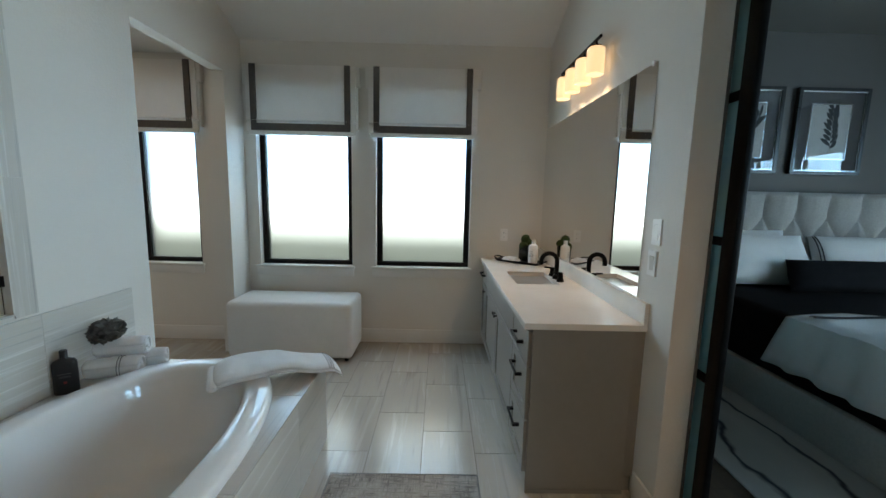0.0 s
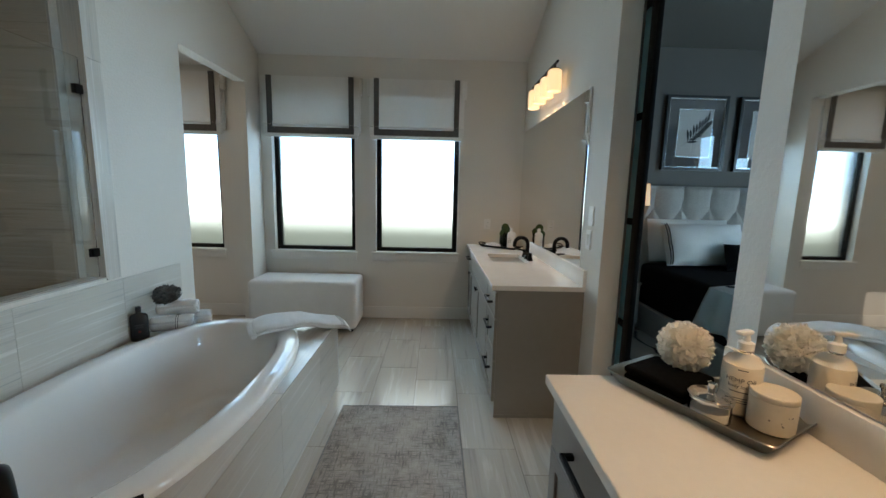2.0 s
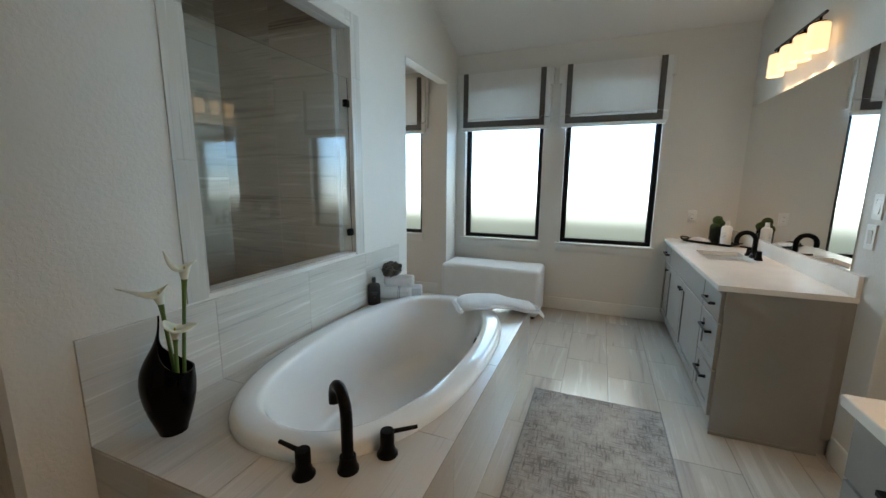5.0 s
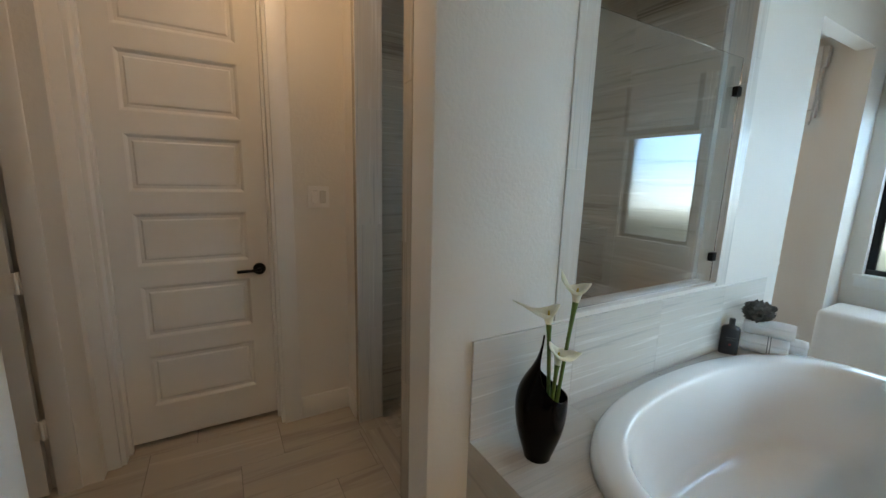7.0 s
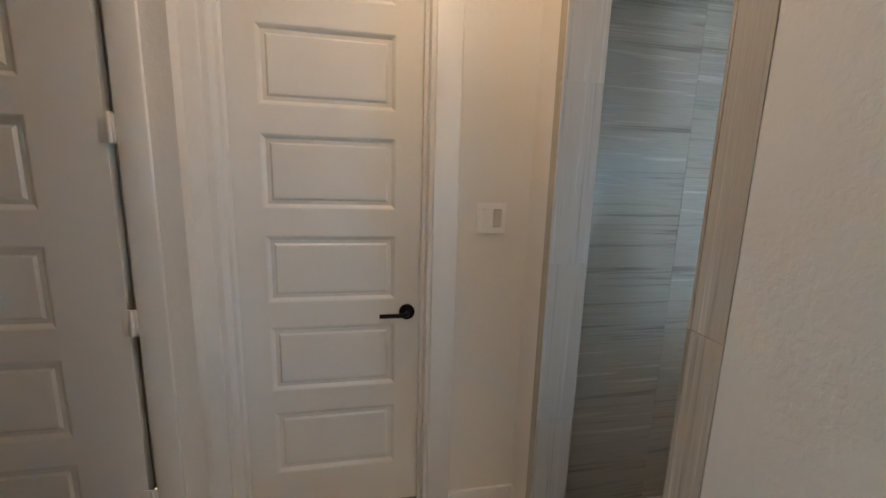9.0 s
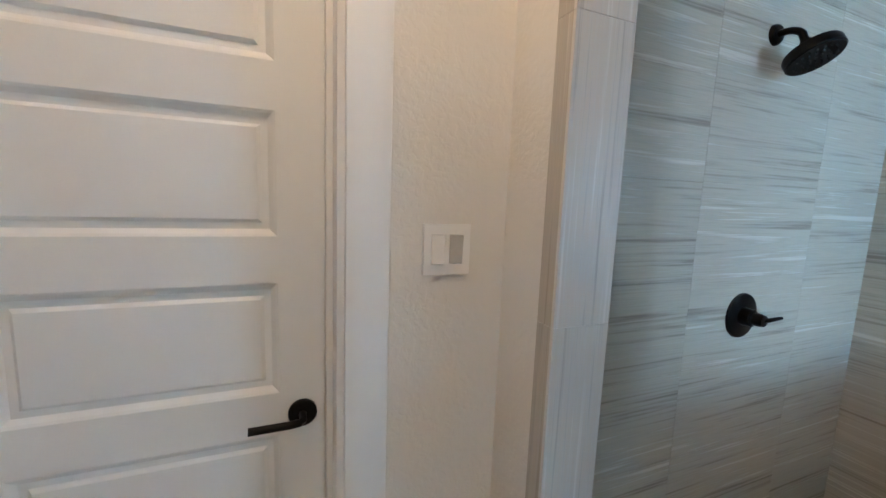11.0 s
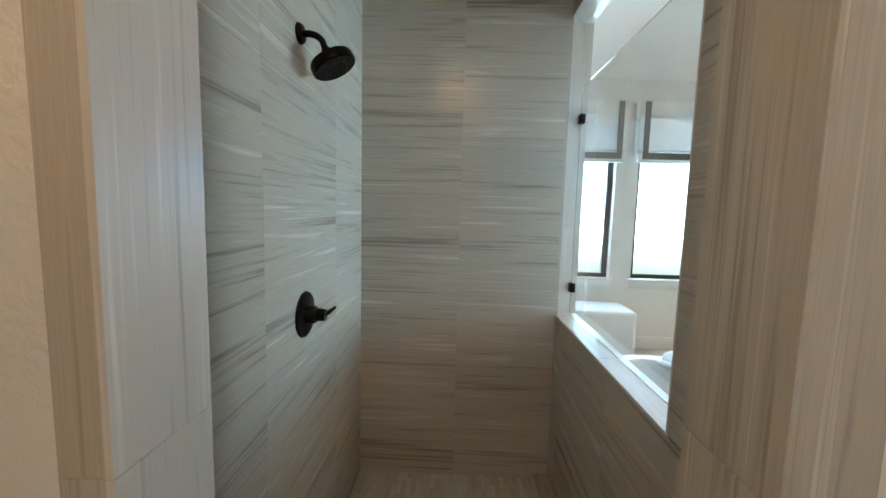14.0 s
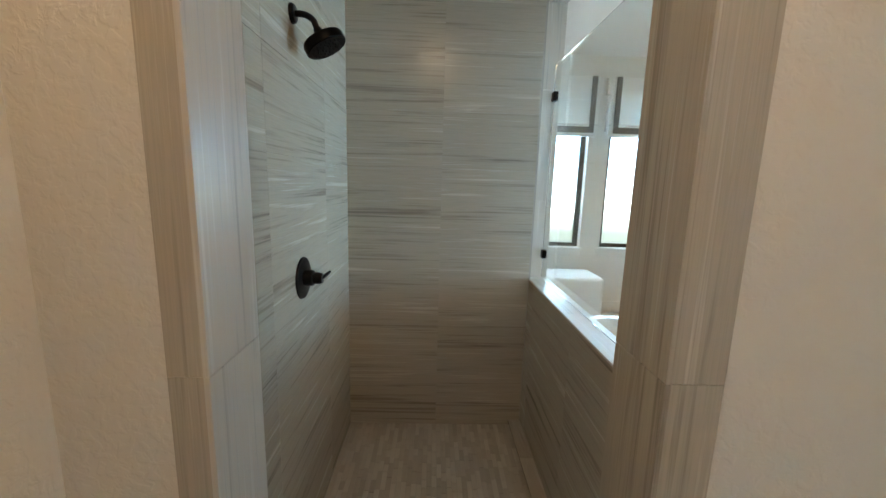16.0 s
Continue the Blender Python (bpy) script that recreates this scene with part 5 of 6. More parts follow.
def draped_towel():
    t = thing("draped_towel", "folded white terry towel draped over the tub corner", "towel")
    cx, cy, rz = TUBC
    p0, p1 = Vector((0.225, 3.645, 0)), Vector((0.79, 3.965, 0))
    ax = (p1 - p0).normalized()
    sd = Vector((-ax.y, ax.x, 0))

    L = (p1 - p0).length
    nu, nv = 56, 36

    def bed(u):
        """Height that the towel lies on: over the rim, down to the deck, then off its edge."""
        f = min(1.0, max(0.0, (u / L - 0.48) / 0.34))
        f = f * f * (3 - 2 * f)
        off = max(0.0, u / L - 0.86) / 0.14
        dip = max(0.0, 0.22 - u / L) / 0.22
        return (rz + 0.004) * (1 - f) + (DECK[4] + 0.006) * f - 0.055 * off ** 2 - 0.02 * dip ** 2

    bm = bmesh.new()
    rings = []
    for i in range(nu + 1):
        u = L * i / nu
        cap = max(0.02, 1 - abs(2 * i / nu - 1) ** 9) ** 0.5
        mid = p0 + ax * u + sd * 0.018 * math.sin(u * 6.5)
        w = 0.148 * (1 - 0.36 * (u / L) ** 2 + 0.05 * math.sin(u * 11))
        h = 0.034 * (1 - 0.25 * u / L) * cap
        ring = []
        for k in range(nv):
            a = 2 * math.pi * k / nv
            c, s_ = math.cos(a), math.sin(a)
            x = math.copysign(abs(c) ** 0.62, c)
            z = math.copysign(abs(s_) ** 0.8, s_)
            crease = 1 - 0.07 * math.exp(-(s_ / 0.16) ** 2)
            wr = 0.0
            if s_ > 0:
                wr = s_ * (0.011 * noise.noise((u * 9, x * 1.6, 3.0)) + 0.004 * noise.noise((u * 32, x * 4, 1.0)))
            q = mid + sd * x * w * crease * (0.35 + 0.65 * cap)
            droop = 0.012 * abs(x) ** 4 * (1 if s_ < 0.2 else 0.6)
            ring.append(bm.verts.new((q.x, q.y, bed(u) + h * (1 + z) + wr * cap - droop * 0.4)))
        rings.append(ring)
    for r, q in zip(rings, rings[1:]):
        for k in range(nv):
            bm.faces.new((r[k], r[(k + 1) % nv], q[(k + 1) % nv], q[k]))
    bm.faces.new(rings[0][::-1])
    bm.faces.new(rings[-1])
    rows = [[v.co.copy() for v in r[1:nv // 2]] for r in rings]
    part("cloth", bm, M_TOWEL, t)
    roll = p0 + ax * 0.012
    part("rolled_edge", tube(bmesh.new(), [Vector((roll.x, roll.y, bed(0.02) + 0.016)) + sd * 0.136 * (k / 5 - 1) for k in range(11)], [0.012] + [0.024] * 9 + [0.012], 16), M_TOWEL, t)
    for k in (5, 6, 7):
        part("stripe", tube(bmesh.new(), [p + Vector((0, 0, 0.0005)) for p in rows[nu - k]], 0.0014, 6), M_BAND, t, "thin grey woven stripe")


draped_towel()


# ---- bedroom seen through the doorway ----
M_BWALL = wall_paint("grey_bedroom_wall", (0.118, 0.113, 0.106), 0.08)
# ceiling gets little light: that dimness is put into its grey base
M_BCEIL = wall_paint("shade_toned_bedroom_ceiling", (0.17, 0.172, 0.165), 0.06)
M_WOOD = varied("dark_oak_floor", (0.075, 0.05, 0.034), (0.13, 0.09, 0.062), 3.0, 0.4, 0.1, 60, stretch=(12, 1, 1), jitter=True)
M_BEDFAB = varied("grey_linen_upholstery", (0.40, 0.39, 0.37), (0.47, 0.46, 0.44), 60, 0.9, 0.3, 600)
M_COVER = varied("charcoal_coverlet", (0.007, 0.0075, 0.009), (0.012, 0.0125, 0.015), 10, 0.95, 0.3, 300, Specular_IOR_Level=0.12)
M_SHEET = varied("white_cotton", (0.84, 0.84, 0.83), (0.88, 0.88, 0.87), 6, 0.85, 0.12, 250)
M_SILVER = material("silver_fillet", (0.65, 0.65, 0.63), 0.25, 1.0)
M_PIPE = varied("black_piping", (0.015, 0.015, 0.017), (0.025, 0.025, 0.027), 20, 0.8)
BX0, BX1, BY0, BY1, BZ = EX + TW, 7.3, 0.2, 5.62, 3.05


def bedroom_shell():
    bf = struct("bedroom_floor", boxes((EX, BX1, BY0, BY1, -0.12, -0.022)), M_WOOD, "dark wood plank bedroom floor", "floor")
    lay(bf, M_WOOD, (BX0 - 0.118, 2.0, -0.022), (1, 0, 0), (0, 1, 0), (0, 0, 1), 1.3, 2.4, 1.1, 0.13, 0.4, 0.05, 0.37, 0.0015, 0.02, "plank")
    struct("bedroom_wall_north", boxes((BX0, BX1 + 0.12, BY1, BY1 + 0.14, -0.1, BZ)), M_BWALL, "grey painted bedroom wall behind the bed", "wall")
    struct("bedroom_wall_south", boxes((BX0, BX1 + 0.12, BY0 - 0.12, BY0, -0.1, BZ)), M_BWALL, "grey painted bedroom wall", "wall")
    ws = [(0.75, 1.55), (1.75, 2.55), (2.75, 3.55)]
    tops = [2.85, 2.3, 2.3]
    sp = []
    e = [BY0] + [v for w in ws for v in w] + [BY1]
    for k in range(0, len(e), 2):
        sp.append((BX1, BX1 + 0.14, e[k], e[k + 1], -0.1, BZ))
    for (a, b), top in zip(ws, tops):
        sp += [(BX1, BX1 + 0.14, a, b, -0.1, 0.6), (BX1, BX1 + 0.14, a, b, top, BZ)]
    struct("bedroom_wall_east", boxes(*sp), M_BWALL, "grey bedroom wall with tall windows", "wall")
    for i, ((a, b), top) in enumerate(zip(ws, tops)):
        w = tagged(new("window_%d" % (4 + i)), "tall bedroom window with black frame open to the sky", "window", kind="structure")
        f = 0.05
        part("window_frame", boxes((BX1 + 0.05, BX1 + 0.1, a, a + f, 0.6, top), (BX1 + 0.05, BX1 + 0.1, b - f, b, 0.6, top), (BX1 + 0.05, BX1 + 0.1, a + f, b - f, 0.6, 0.65), (BX1 + 0.05, BX1 + 0.1, a + f, b - f, top - 0.05, top), (BX1 + 0.05, BX1 + 0.1, a + f, b - f, 1.72, 1.77)), M_FRAME, w)
    struct("bedroom_ceiling", boxes((BX0, BX1 + 0.12, BY0 - 0.12, BY1 + 0.12, BZ, BZ + 0.15)), M_BCEIL, "bedroom ceiling in a grey that carries its shade", "ceiling")
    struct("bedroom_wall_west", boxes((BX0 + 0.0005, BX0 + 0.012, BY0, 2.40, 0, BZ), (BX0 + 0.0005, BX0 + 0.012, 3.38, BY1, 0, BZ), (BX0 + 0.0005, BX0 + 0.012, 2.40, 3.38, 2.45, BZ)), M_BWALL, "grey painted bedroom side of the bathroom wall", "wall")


bedroom_shell()
M_BEDDAY = bpy.data.materials.new("bedroom_sky_backdrop")
M_BEDDAY.use_nodes = True
_e = node(M_BEDDAY, "ShaderNodeEmission", Strength=BEDW)
_x = node(M_BEDDAY, "ShaderNodeSeparateXYZ")
link(M_BEDDAY, coords(M_BEDDAY), _x.inputs[0])
_r = node(M_BEDDAY, "ShaderNodeMapRange", From_Min=0.4, From_Max=3.0)
link(M_BEDDAY, _x.outputs["Z"], _r.inputs["Value"])
# sunlit ground haze below, blue sky above
link(M_BEDDAY, ramp(M_BEDDAY, _r.outputs[0], [(0.0, (0.46, 0.60, 0.66)), (0.33, (0.62, 0.86, 1.0)), (0.43, (0.32, 0.65, 1.0)), (1.0, (0.22, 0.55, 1.0))]), _e.inputs["Color"])
link(M_BEDDAY, _e.outputs[0], M_BEDDAY.node_tree.nodes["Material Output"].inputs["Surface"])
for ya, yb in ((0.75, 1.55), (1.75, 2.55), (2.75, 3.55)):
    struct("backdrop", boxes((BX1 + 0.3, BX1 + 0.31, ya - 0.05, yb + 0.05, 0.4, 3.0)), M_BEDDAY, "blue sky over bright haze beyond a bedroom window", "backdrop", smooth=False)
M_DGLASS = material("tinted_door_glass", (0.34, 0.56, 0.58), 0.3, Transmission_Weight=0.5, IOR=1.45)


def barn_door():
    t = thing("sliding_door", "black steel framed glass sliding door, slid open", "door")
    x0, x1, ya, yb = 2.487, 2.516, 3.272, 4.27
    part("stile", boxes((x0, x1, ya, ya + 0.066, 0.02, 2.5), bevel=0.003), M_BLACK, t)
    part("stile", boxes((x0, x1, yb - 0.05, yb, 0.02, 2.5), bevel=0.003), M_BLACK, t)
    for z in (0.02, 0.705, 1.29, 1.855, 2.42):
        h = 0.08 if z in (0.02, 2.42) else 0.035
        part("rail", boxes((x0 + 0.002, x1 - 0.002, ya + 0.066, yb - 0.05, z, z + h), bevel=0.002), M_BLACK, t)
    for a, b in ((0.1, 0.705), (0.74, 1.29), (1.325, 1.855), (1.89, 2.42)):
        part("pane", boxes((x0 + 0.015, x0 + 0.021, ya + 0.064, yb - 0.048, a, b)), M_DGLASS, t, "tinted frosted glass", smooth=False)


barn_door()


def cushion(bm, w, h, d, m, seed=0, puff=2.6):
    """A stuffed pillow: w wide, h high, d thick, standing in its local xz plane."""
    nu, nv = 22, 16
    for s in (-1, 1):
        g = []
        for i in range(nu + 1):
            row = []
            for k in range(nv + 1):
                u, v = 2 * i / nu - 1, 2 * k / nv - 1
                f = ((1 - abs(u) ** puff) * (1 - abs(v) ** puff)) ** 0.55
                pinch = 1 - 0.06 * (abs(u) * abs(v)) ** 1.0
                wr = 0.01 * noise.noise((u * 3 + seed, v * 3, s * 2.0)) * f
                row.append(bm.verts.new(m @ Vector((u * w / 2 * (1 - 0.05 * (1 - v * v)) * pinch, s * (d / 2 * f + wr), v * h / 2 * (1 - 0.07 * (1 - u * u)) * pinch))))
            g.append(row)
        for p, q in zip(g, g[1:]):
            for k in range(nv):
                bm.faces.new((p[k], p[k + 1], q[k + 1], q[k]))
    bmesh.ops.remove_doubles(bm, verts=bm.verts, dist=0.0006)
    return bm


def bed():
    x0, x1, y0, y1 = 3.645, 5.65, 3.35, 5.56
    t = thing("bed", "grey upholstered bed with tufted headboard, made up", "bed")
    part("side_rail", boxes((x0, x0 + 0.07, y0, y1 - 0.1, 0.0165, 0.30), bevel=0.02), M_BEDFAB, t)
    part("side_rail", boxes((x1 - 0.07, x1, y0, y1 - 0.1, 0.0165, 0.30), bevel=0.02), M_BEDFAB, t)
    part("foot_rail", boxes((x0 + 0.07, x1 - 0.07, y0, y0 + 0.07, 0.0165, 0.30), bevel=0.02), M_BEDFAB, t)
    for x in (x0 + 0.06, x1 - 0.06):
        for y in (y0 + 0.06, y1 - 0.2):
            part("leg", boxes((x - 0.03, x + 0.03, y - 0.03, y + 0.03, 0, 0.055)), M_WOOD, t)
    # tufted headboard
    bm = bmesh.new()
    hx0, hx1, hz0, hz1 = 3.70, 5.70, 0.25, 1.575
    nu, nv = 126, 70
    step, bz = 0.31, 1.325
    segs = []
    bx = [hx0 + 0.105 + step * k for k in range(7)]
    for k, x in enumerate(bx):
        segs.append(((x, bz), (x + 0.015, hz1)))
        for dx in (-0.5, 0.5):
            segs.append(((x, bz), (x + dx * step, bz - 0.22)))
            segs.append(((x + dx * step, bz - 0.22), (x, bz - 0.44)))

    def near(px, pz):
        best = 9.0
        for (ax, az), (cx_, cz_) in segs:
            if min(ax, cx_) - 0.12 > px or max(ax, cx_) + 0.12 < px:
                continue
            vx, vz = cx_ - ax, cz_ - az
            f = max(0.0, min(1.0, ((px - ax) * vx + (pz - az) * vz) / (vx * vx + vz * vz)))
            best = min(best, math.hypot(px - ax - f * vx, pz - az - f * vz))
        return best
    g = []
    for i in range(nu + 1):
        row = []
        for k in range(nv + 1):
            x, z = hx0 + (hx1 - hx0) * i / nu, hz0 + (hz1 - hz0) * k / nv
            e = min(x - hx0, hx1 - x, hz1 - z)
            d = near(x, z)
            puff = 0.055 * (1 - math.exp(-(d / 0.05) ** 0.95)) * min(1.0, e / 0.04) ** 0.5
            row.append(bm.verts.new((x, y1 - 0.08 - puff, z)))
        g.append(row)
    for p, q in zip(g, g[1:]):
        for k in range(nv):
            bm.faces.new((p[k], q[k], q[k + 1], p[k + 1]))
    part("headboard", bm, M_BEDFAB, t, "button-tufted grey linen headboard")
    part("headboard_frame", boxes((hx0, hx1, y1 - 0.08, y1, 0.0, hz1), bevel=0.012), M_BEDFAB, t)
    for x in bx:
        part("button", lathe(bmesh.new(), [(0.0, 0.008), (0.009, 0.005), (0.012, 0.0)], 12, Matrix.Translation((x, y1 - 0.085, bz)) @ Matrix.Rotation(radians(90), 4, "X")), M_BEDFAB, t)
    part("mattress", box(bmesh.new(), x0 + 0.06, x1 - 0.06, y0 + 0.06, y1 - 0.15, 0.2, 0.69, 0.05, 4), M_SHEET, t)
    c = thing("coverlet", "charcoal coverlet tucked over the mattress", "bedspread")
    bm = box(bmesh.new(), x0 + 0.03, x1 - 0.03, y0 + 0.03, y1 - 0.155, 0.29, 0.735, 0.05, 4)
    part("cloth", bm, M_COVER, c)
    d = thing("duvet", "white duvet with black double line folded over the bed foot", "duvet")
    bm = bmesh.new()
    nu, nv = 40, 30
    ya, yb = y0 - 0.02, 4.07
    g = []
    for i in range(nu + 1):
        row = []
        for k in range(nv + 1):
            s = i / nu
            yy = ya + (yb - ya) * k / nv
            drop = 0.36
            wid = x1 - x0 + 0.06
            a = s * (wid + 2 * drop) - drop
            z = 0.765 + 0.02 * noise.noise((s * 6, k / nv * 4, 1.0)) + 0.012 * noise.noise((s * 15, k / nv * 9, 4.0))
            x = x0 - 0.03 + max(0, min(wid, a))
            if a < 0:
                z += a
                x -= 0.02 + 0.02 * math.sin(k * 0.9) * min(1, -a * 5)
            elif a > wid:
                z -= a - wid
                x += 0.02
            row.append(bm.verts.new((x, yy + 0.12 + 0.13 * (k / nv) * min(1.0, max(0, -a) / drop), z)))
        g.append(row)
    for p, q in zip(g, g[1:]):
        for k in range(nv):
            bm.faces.new((p[k], p[k + 1], q[k + 1], q[k]))
    o = part("cloth", bm, M_SHEET, d)
    md = o.modifiers.new("thickness", "SOLIDIFY")
    md.thickness = 0.03
    for off in (0.10, 0.125):
        part("piping", tube(bmesh.new(), [(x0 + 0.0 + (x1 - x0) * k / 30, yb + 0.12 - off, 0.787 + 0.02 * noise.noise((k / 30 * 5, (1 - off) * 4, 1.0))) for k in range(31)], 0.0045, 6), M_PIPE, d)
    for k in range(26):
        part("nailhead", lathe(bmesh.new(), [(0.0, 0.005), (0.006, 0.003), (0.008, 0.0)], 8, Matrix.Translation((hx0 + 0.016, y1 - 0.0805, 0.50 + 0.041 * k)) @ Matrix.Rotation(radians(90), 4, "X")), M_SILVER, t)
    e = thing("sleeping_pillow", "plain pale pillow standing against the headboard", "pillow")
    part("case", cushion(bmesh.new(), 0.94, 0.50, 0.20, Matrix.Translation((4.16, 5.37, 0.99)) @ Matrix.Rotation(radians(-14), 4, "X"), 12), M_SHEET, e)
    for px, w, seed in ((4.24, 0.92, 1), (5.16, 0.92, 5)):
        m = Matrix.Translation((px, 5.22, 0.965)) @ Matrix.Rotation(radians(-24), 4, "X")
        p = thing("pillow", "white bed pillow with black double-line border", "pillow", "white pillows")
        part("case", cushion(bmesh.new(), w, 0.50, 0.24, m, seed), M_SHEET, p)
        for e in (0.93, 0.885):
            rim = []
            for k in range(17):
                v = (2 * k / 16 - 1) * 0.94
                f = ((1 - e ** 2.6) * (1 - abs(v) ** 2.6)) ** 0.55
                pinch = 1 - 0.06 * e * abs(v)
                rim.append(m @ Vector((-e * w / 2 * (1 - 0.05 * (1 - v * v)) * pinch, -0.12 * f - 0.003, v * 0.25 * (1 - 0.07 * (1 - e * e)) * pinch)))
            part("border_line", tube(bmesh.new(), rim, 0.0045, 6), M_PIPE, p)
    b = thing("bolster_pillow", "long dark charcoal lumbar pillow", "pillow")
    part("case", cushion(bmesh.new(), 1.05, 0.29, 0.17, Matrix.Translation((4.78, 4.97, 0.872)) @ Matrix.Rotation(radians(-20), 4, "X"), 9, 4.0), M_COVER, b)


bed()


# framed botanical prints
M_PFRAME = varied("black_picture_frame", (0.012, 0.012, 0.013), (0.02, 0.02, 0.022), 20, 0.3)
M_MAT = varied("dark_grey_mat_board", (0.06, 0.06, 0.062), (0.075, 0.075, 0.078), 60, 0.9)
M_PAPER = varied("pale_paper", (0.42, 0.42, 0.41), (0.47, 0.47, 0.46), 20, 0.9)
M_INK = varied("charcoal_ink", (0.02, 0.024, 0.026), (0.05, 0.055, 0.06), 30, 0.9)


def leaf(bm, o, d, l, w, y):
    n = 8
    d = Vector((d[0], 0, d[1])).normalized()
    s = Vector((-d.z, 0, d.x))
    left, right = [], []
    for k in range(n + 1):
        f = k / n
        c = o + d * l * f + s * 0.12 * l * f * f
        h = w * math.sin(math.pi * min(1, f * 0.97 + 0.015)) ** 0.8
        left.append(bm.verts.new((c.x + s.x * h, y, c.z + s.z * h)))
        right.append(bm.verts.new((c.x - s.x * h, y, c.z - s.z * h)))
    for k in range(n):
        bm.faces.new((left[k], left[k + 1], right[k + 1], right[k]))


def picture(xc, kind):
    zc, w, h = 2.155, 0.68, 0.80
    y = BY1 - 0.001
    t = thing("framed_print", "botanical leaf print with dark mat in a black frame", "picture", "framed prints")
    f = 0.03
    part("frame", ring_slab_y((xc - w / 2, xc + w / 2, zc - h / 2, zc + h / 2), f, y - 0.04, y), M_PFRAME, t)
    part("fillet", ring_slab_y((xc - w / 2 + f, xc + w / 2 - f, zc - h / 2 + f, zc + h / 2 - f), 0.01, y - 0.03, y - 0.01), M_SILVER, t)
    part("mat", boxes((xc - w / 2 + f, xc + w / 2 - f, y - 0.018, y - 0.012, zc - h / 2 + f, zc + h / 2 - f)), M_MAT, t)
    part("paper", boxes((xc - 0.185, xc + 0.185, y - 0.0215, y - 0.0185, zc - 0.25, zc + 0.25)), M_PAPER, t)
    part("inner_fillet", ring_slab_y((xc - 0.195, xc + 0.195, zc - 0.26, zc + 0.26), 0.01, y - 0.023, y - 0.0185), M_SILVER, t)
    bm = bmesh.new()
    rng = random.Random(kind)
    a, b = (Vector((xc + 0.03, 0, zc - 0.2)), Vector((xc + 0.02, 0, zc + 0.2))) if kind == 1 else (Vector((xc - 0.11, 0, zc - 0.12)), Vector((xc + 0.13, 0, zc + 0.12)))
    ax = (b - a).normalized()
    for k in range(16):
        o = a + (b - a) * (0.12 + 0.86 * k / 15)
        s = 1 if k % 2 else -1
        ang = s * radians(48 - 1.4 * k)
        d = (ax.x * math.cos(ang) - ax.z * math.sin(ang), ax.x * math.sin(ang) + ax.z * math.cos(ang))
        leaf(bm, o, d, rng.uniform(0.09, 0.125), 0.014 if kind != 1 else 0.019, y - 0.0222 - 0.00004 * k)
    tube(bm, [(p.x, y - 0.0222, p.z) for p in (a - ax * 0.04, (a + b) / 2, b)], 0.0008, 6)
    part("leaf_drawing", bm, M_INK, t, "dark ink drawing of a leafy branch", smooth=False)
    g = part("glazing", boxes((xc - w / 2 + f, xc + w / 2 - f, y - 0.034, y - 0.032, zc - h / 2 + f, zc + h / 2 - f)), M_PGLASS, t, "reflective picture glass", smooth=False)
    g.visible_shadow = False


def ring_slab_y(r, f, y0, y1):
    bm = bmesh.new()
    x0, x1, z0, z1 = r
    box(bm, x0, x1, y0, y1, z0, z0 + f)
    box(bm, x0, x1, y0, y1, z1 - f, z1)
    box(bm, x0, x0 + f, y0, y1, z0 + f, z1 - f)
    box(bm, x1 - f, x1, y0, y1, z0 + f, z1 - f)
    return bm


M_PGLASS = material("picture_glass", (0.97, 0.98, 0.98), 0.0, Transmission_Weight=1.0, IOR=1.5)
picture(4.245, 2)
picture(5.06, 1)

M_MARBLE = material("veined_rug", (0.5, 0.49, 0.47), 0.95)
_w = node(M_MARBLE, "ShaderNodeTexWave", Scale=0.9, Distortion=7.0, Detail=4.0, Detail_Scale=1.4)
link(M_MARBLE, coords(M_MARBLE, (1.0, 0.7, 1)), _w.inputs["Vector"])
set_in(M_MARBLE, "Base Color", ramp(M_MARBLE, _w.outputs["Fac"], [(0.0, (0.05, 0.05, 0.055)), (0.018, (0.26, 0.26, 0.25)), (0.05, (0.44, 0.43, 0.41)), (1.0, (0.5, 0.49, 0.47))]))
bump(M_MARBLE, noise_tex(M_MARBLE, coords(M_MARBLE), 350, 2), 0.5, 0.003)
br = thing("bedroom_rug", "pale rug with black marble veins under the bed", "rug")
part("carpet", box(bmesh.new(), 2.967, 6.2, 2.2, 5.25, 0.0, 0.014, 0.005), M_MARBLE, br)


def nightstand(x0, x1, top, mat, label):
    t = thing("nightstand", label, "nightstand", "nightstands")
    part("body", boxes((x0, x1, 5.13, 5.53, 0.12, top - 0.026), bevel=0.006), mat, t)
    part("top", boxes((x0 - 0.008, x1 + 0.008, 5.122, 5.538, top - 0.0255, top), bevel=0.003), mat, t)
    zm = (0.12 + top - 0.026) / 2
    for a, b in ((0.135, zm - 0.006), (zm + 0.006, top - 0.04)):
        d = part("drawer", boxes((x0 + 0.02, x1 - 0.02, 5.112, 5.13, a, b), bevel=0.003), mat, t)
        part("handle", boxes(((x0 + x1) / 2 - 0.05, (x0 + x1) / 2 + 0.05, 5.098, 5.112, (a + b) / 2 - 0.006, (a + b) / 2 + 0.006), bevel=0.002), M_BLACK, d)
    for x in (x0 + 0.03, x1 - 0.03):
        for y in (5.16, 5.50):
            part("leg", boxes((x - 0.015, x + 0.015, y - 0.015, y + 0.015, 0.014, 0.12)), mat, t)


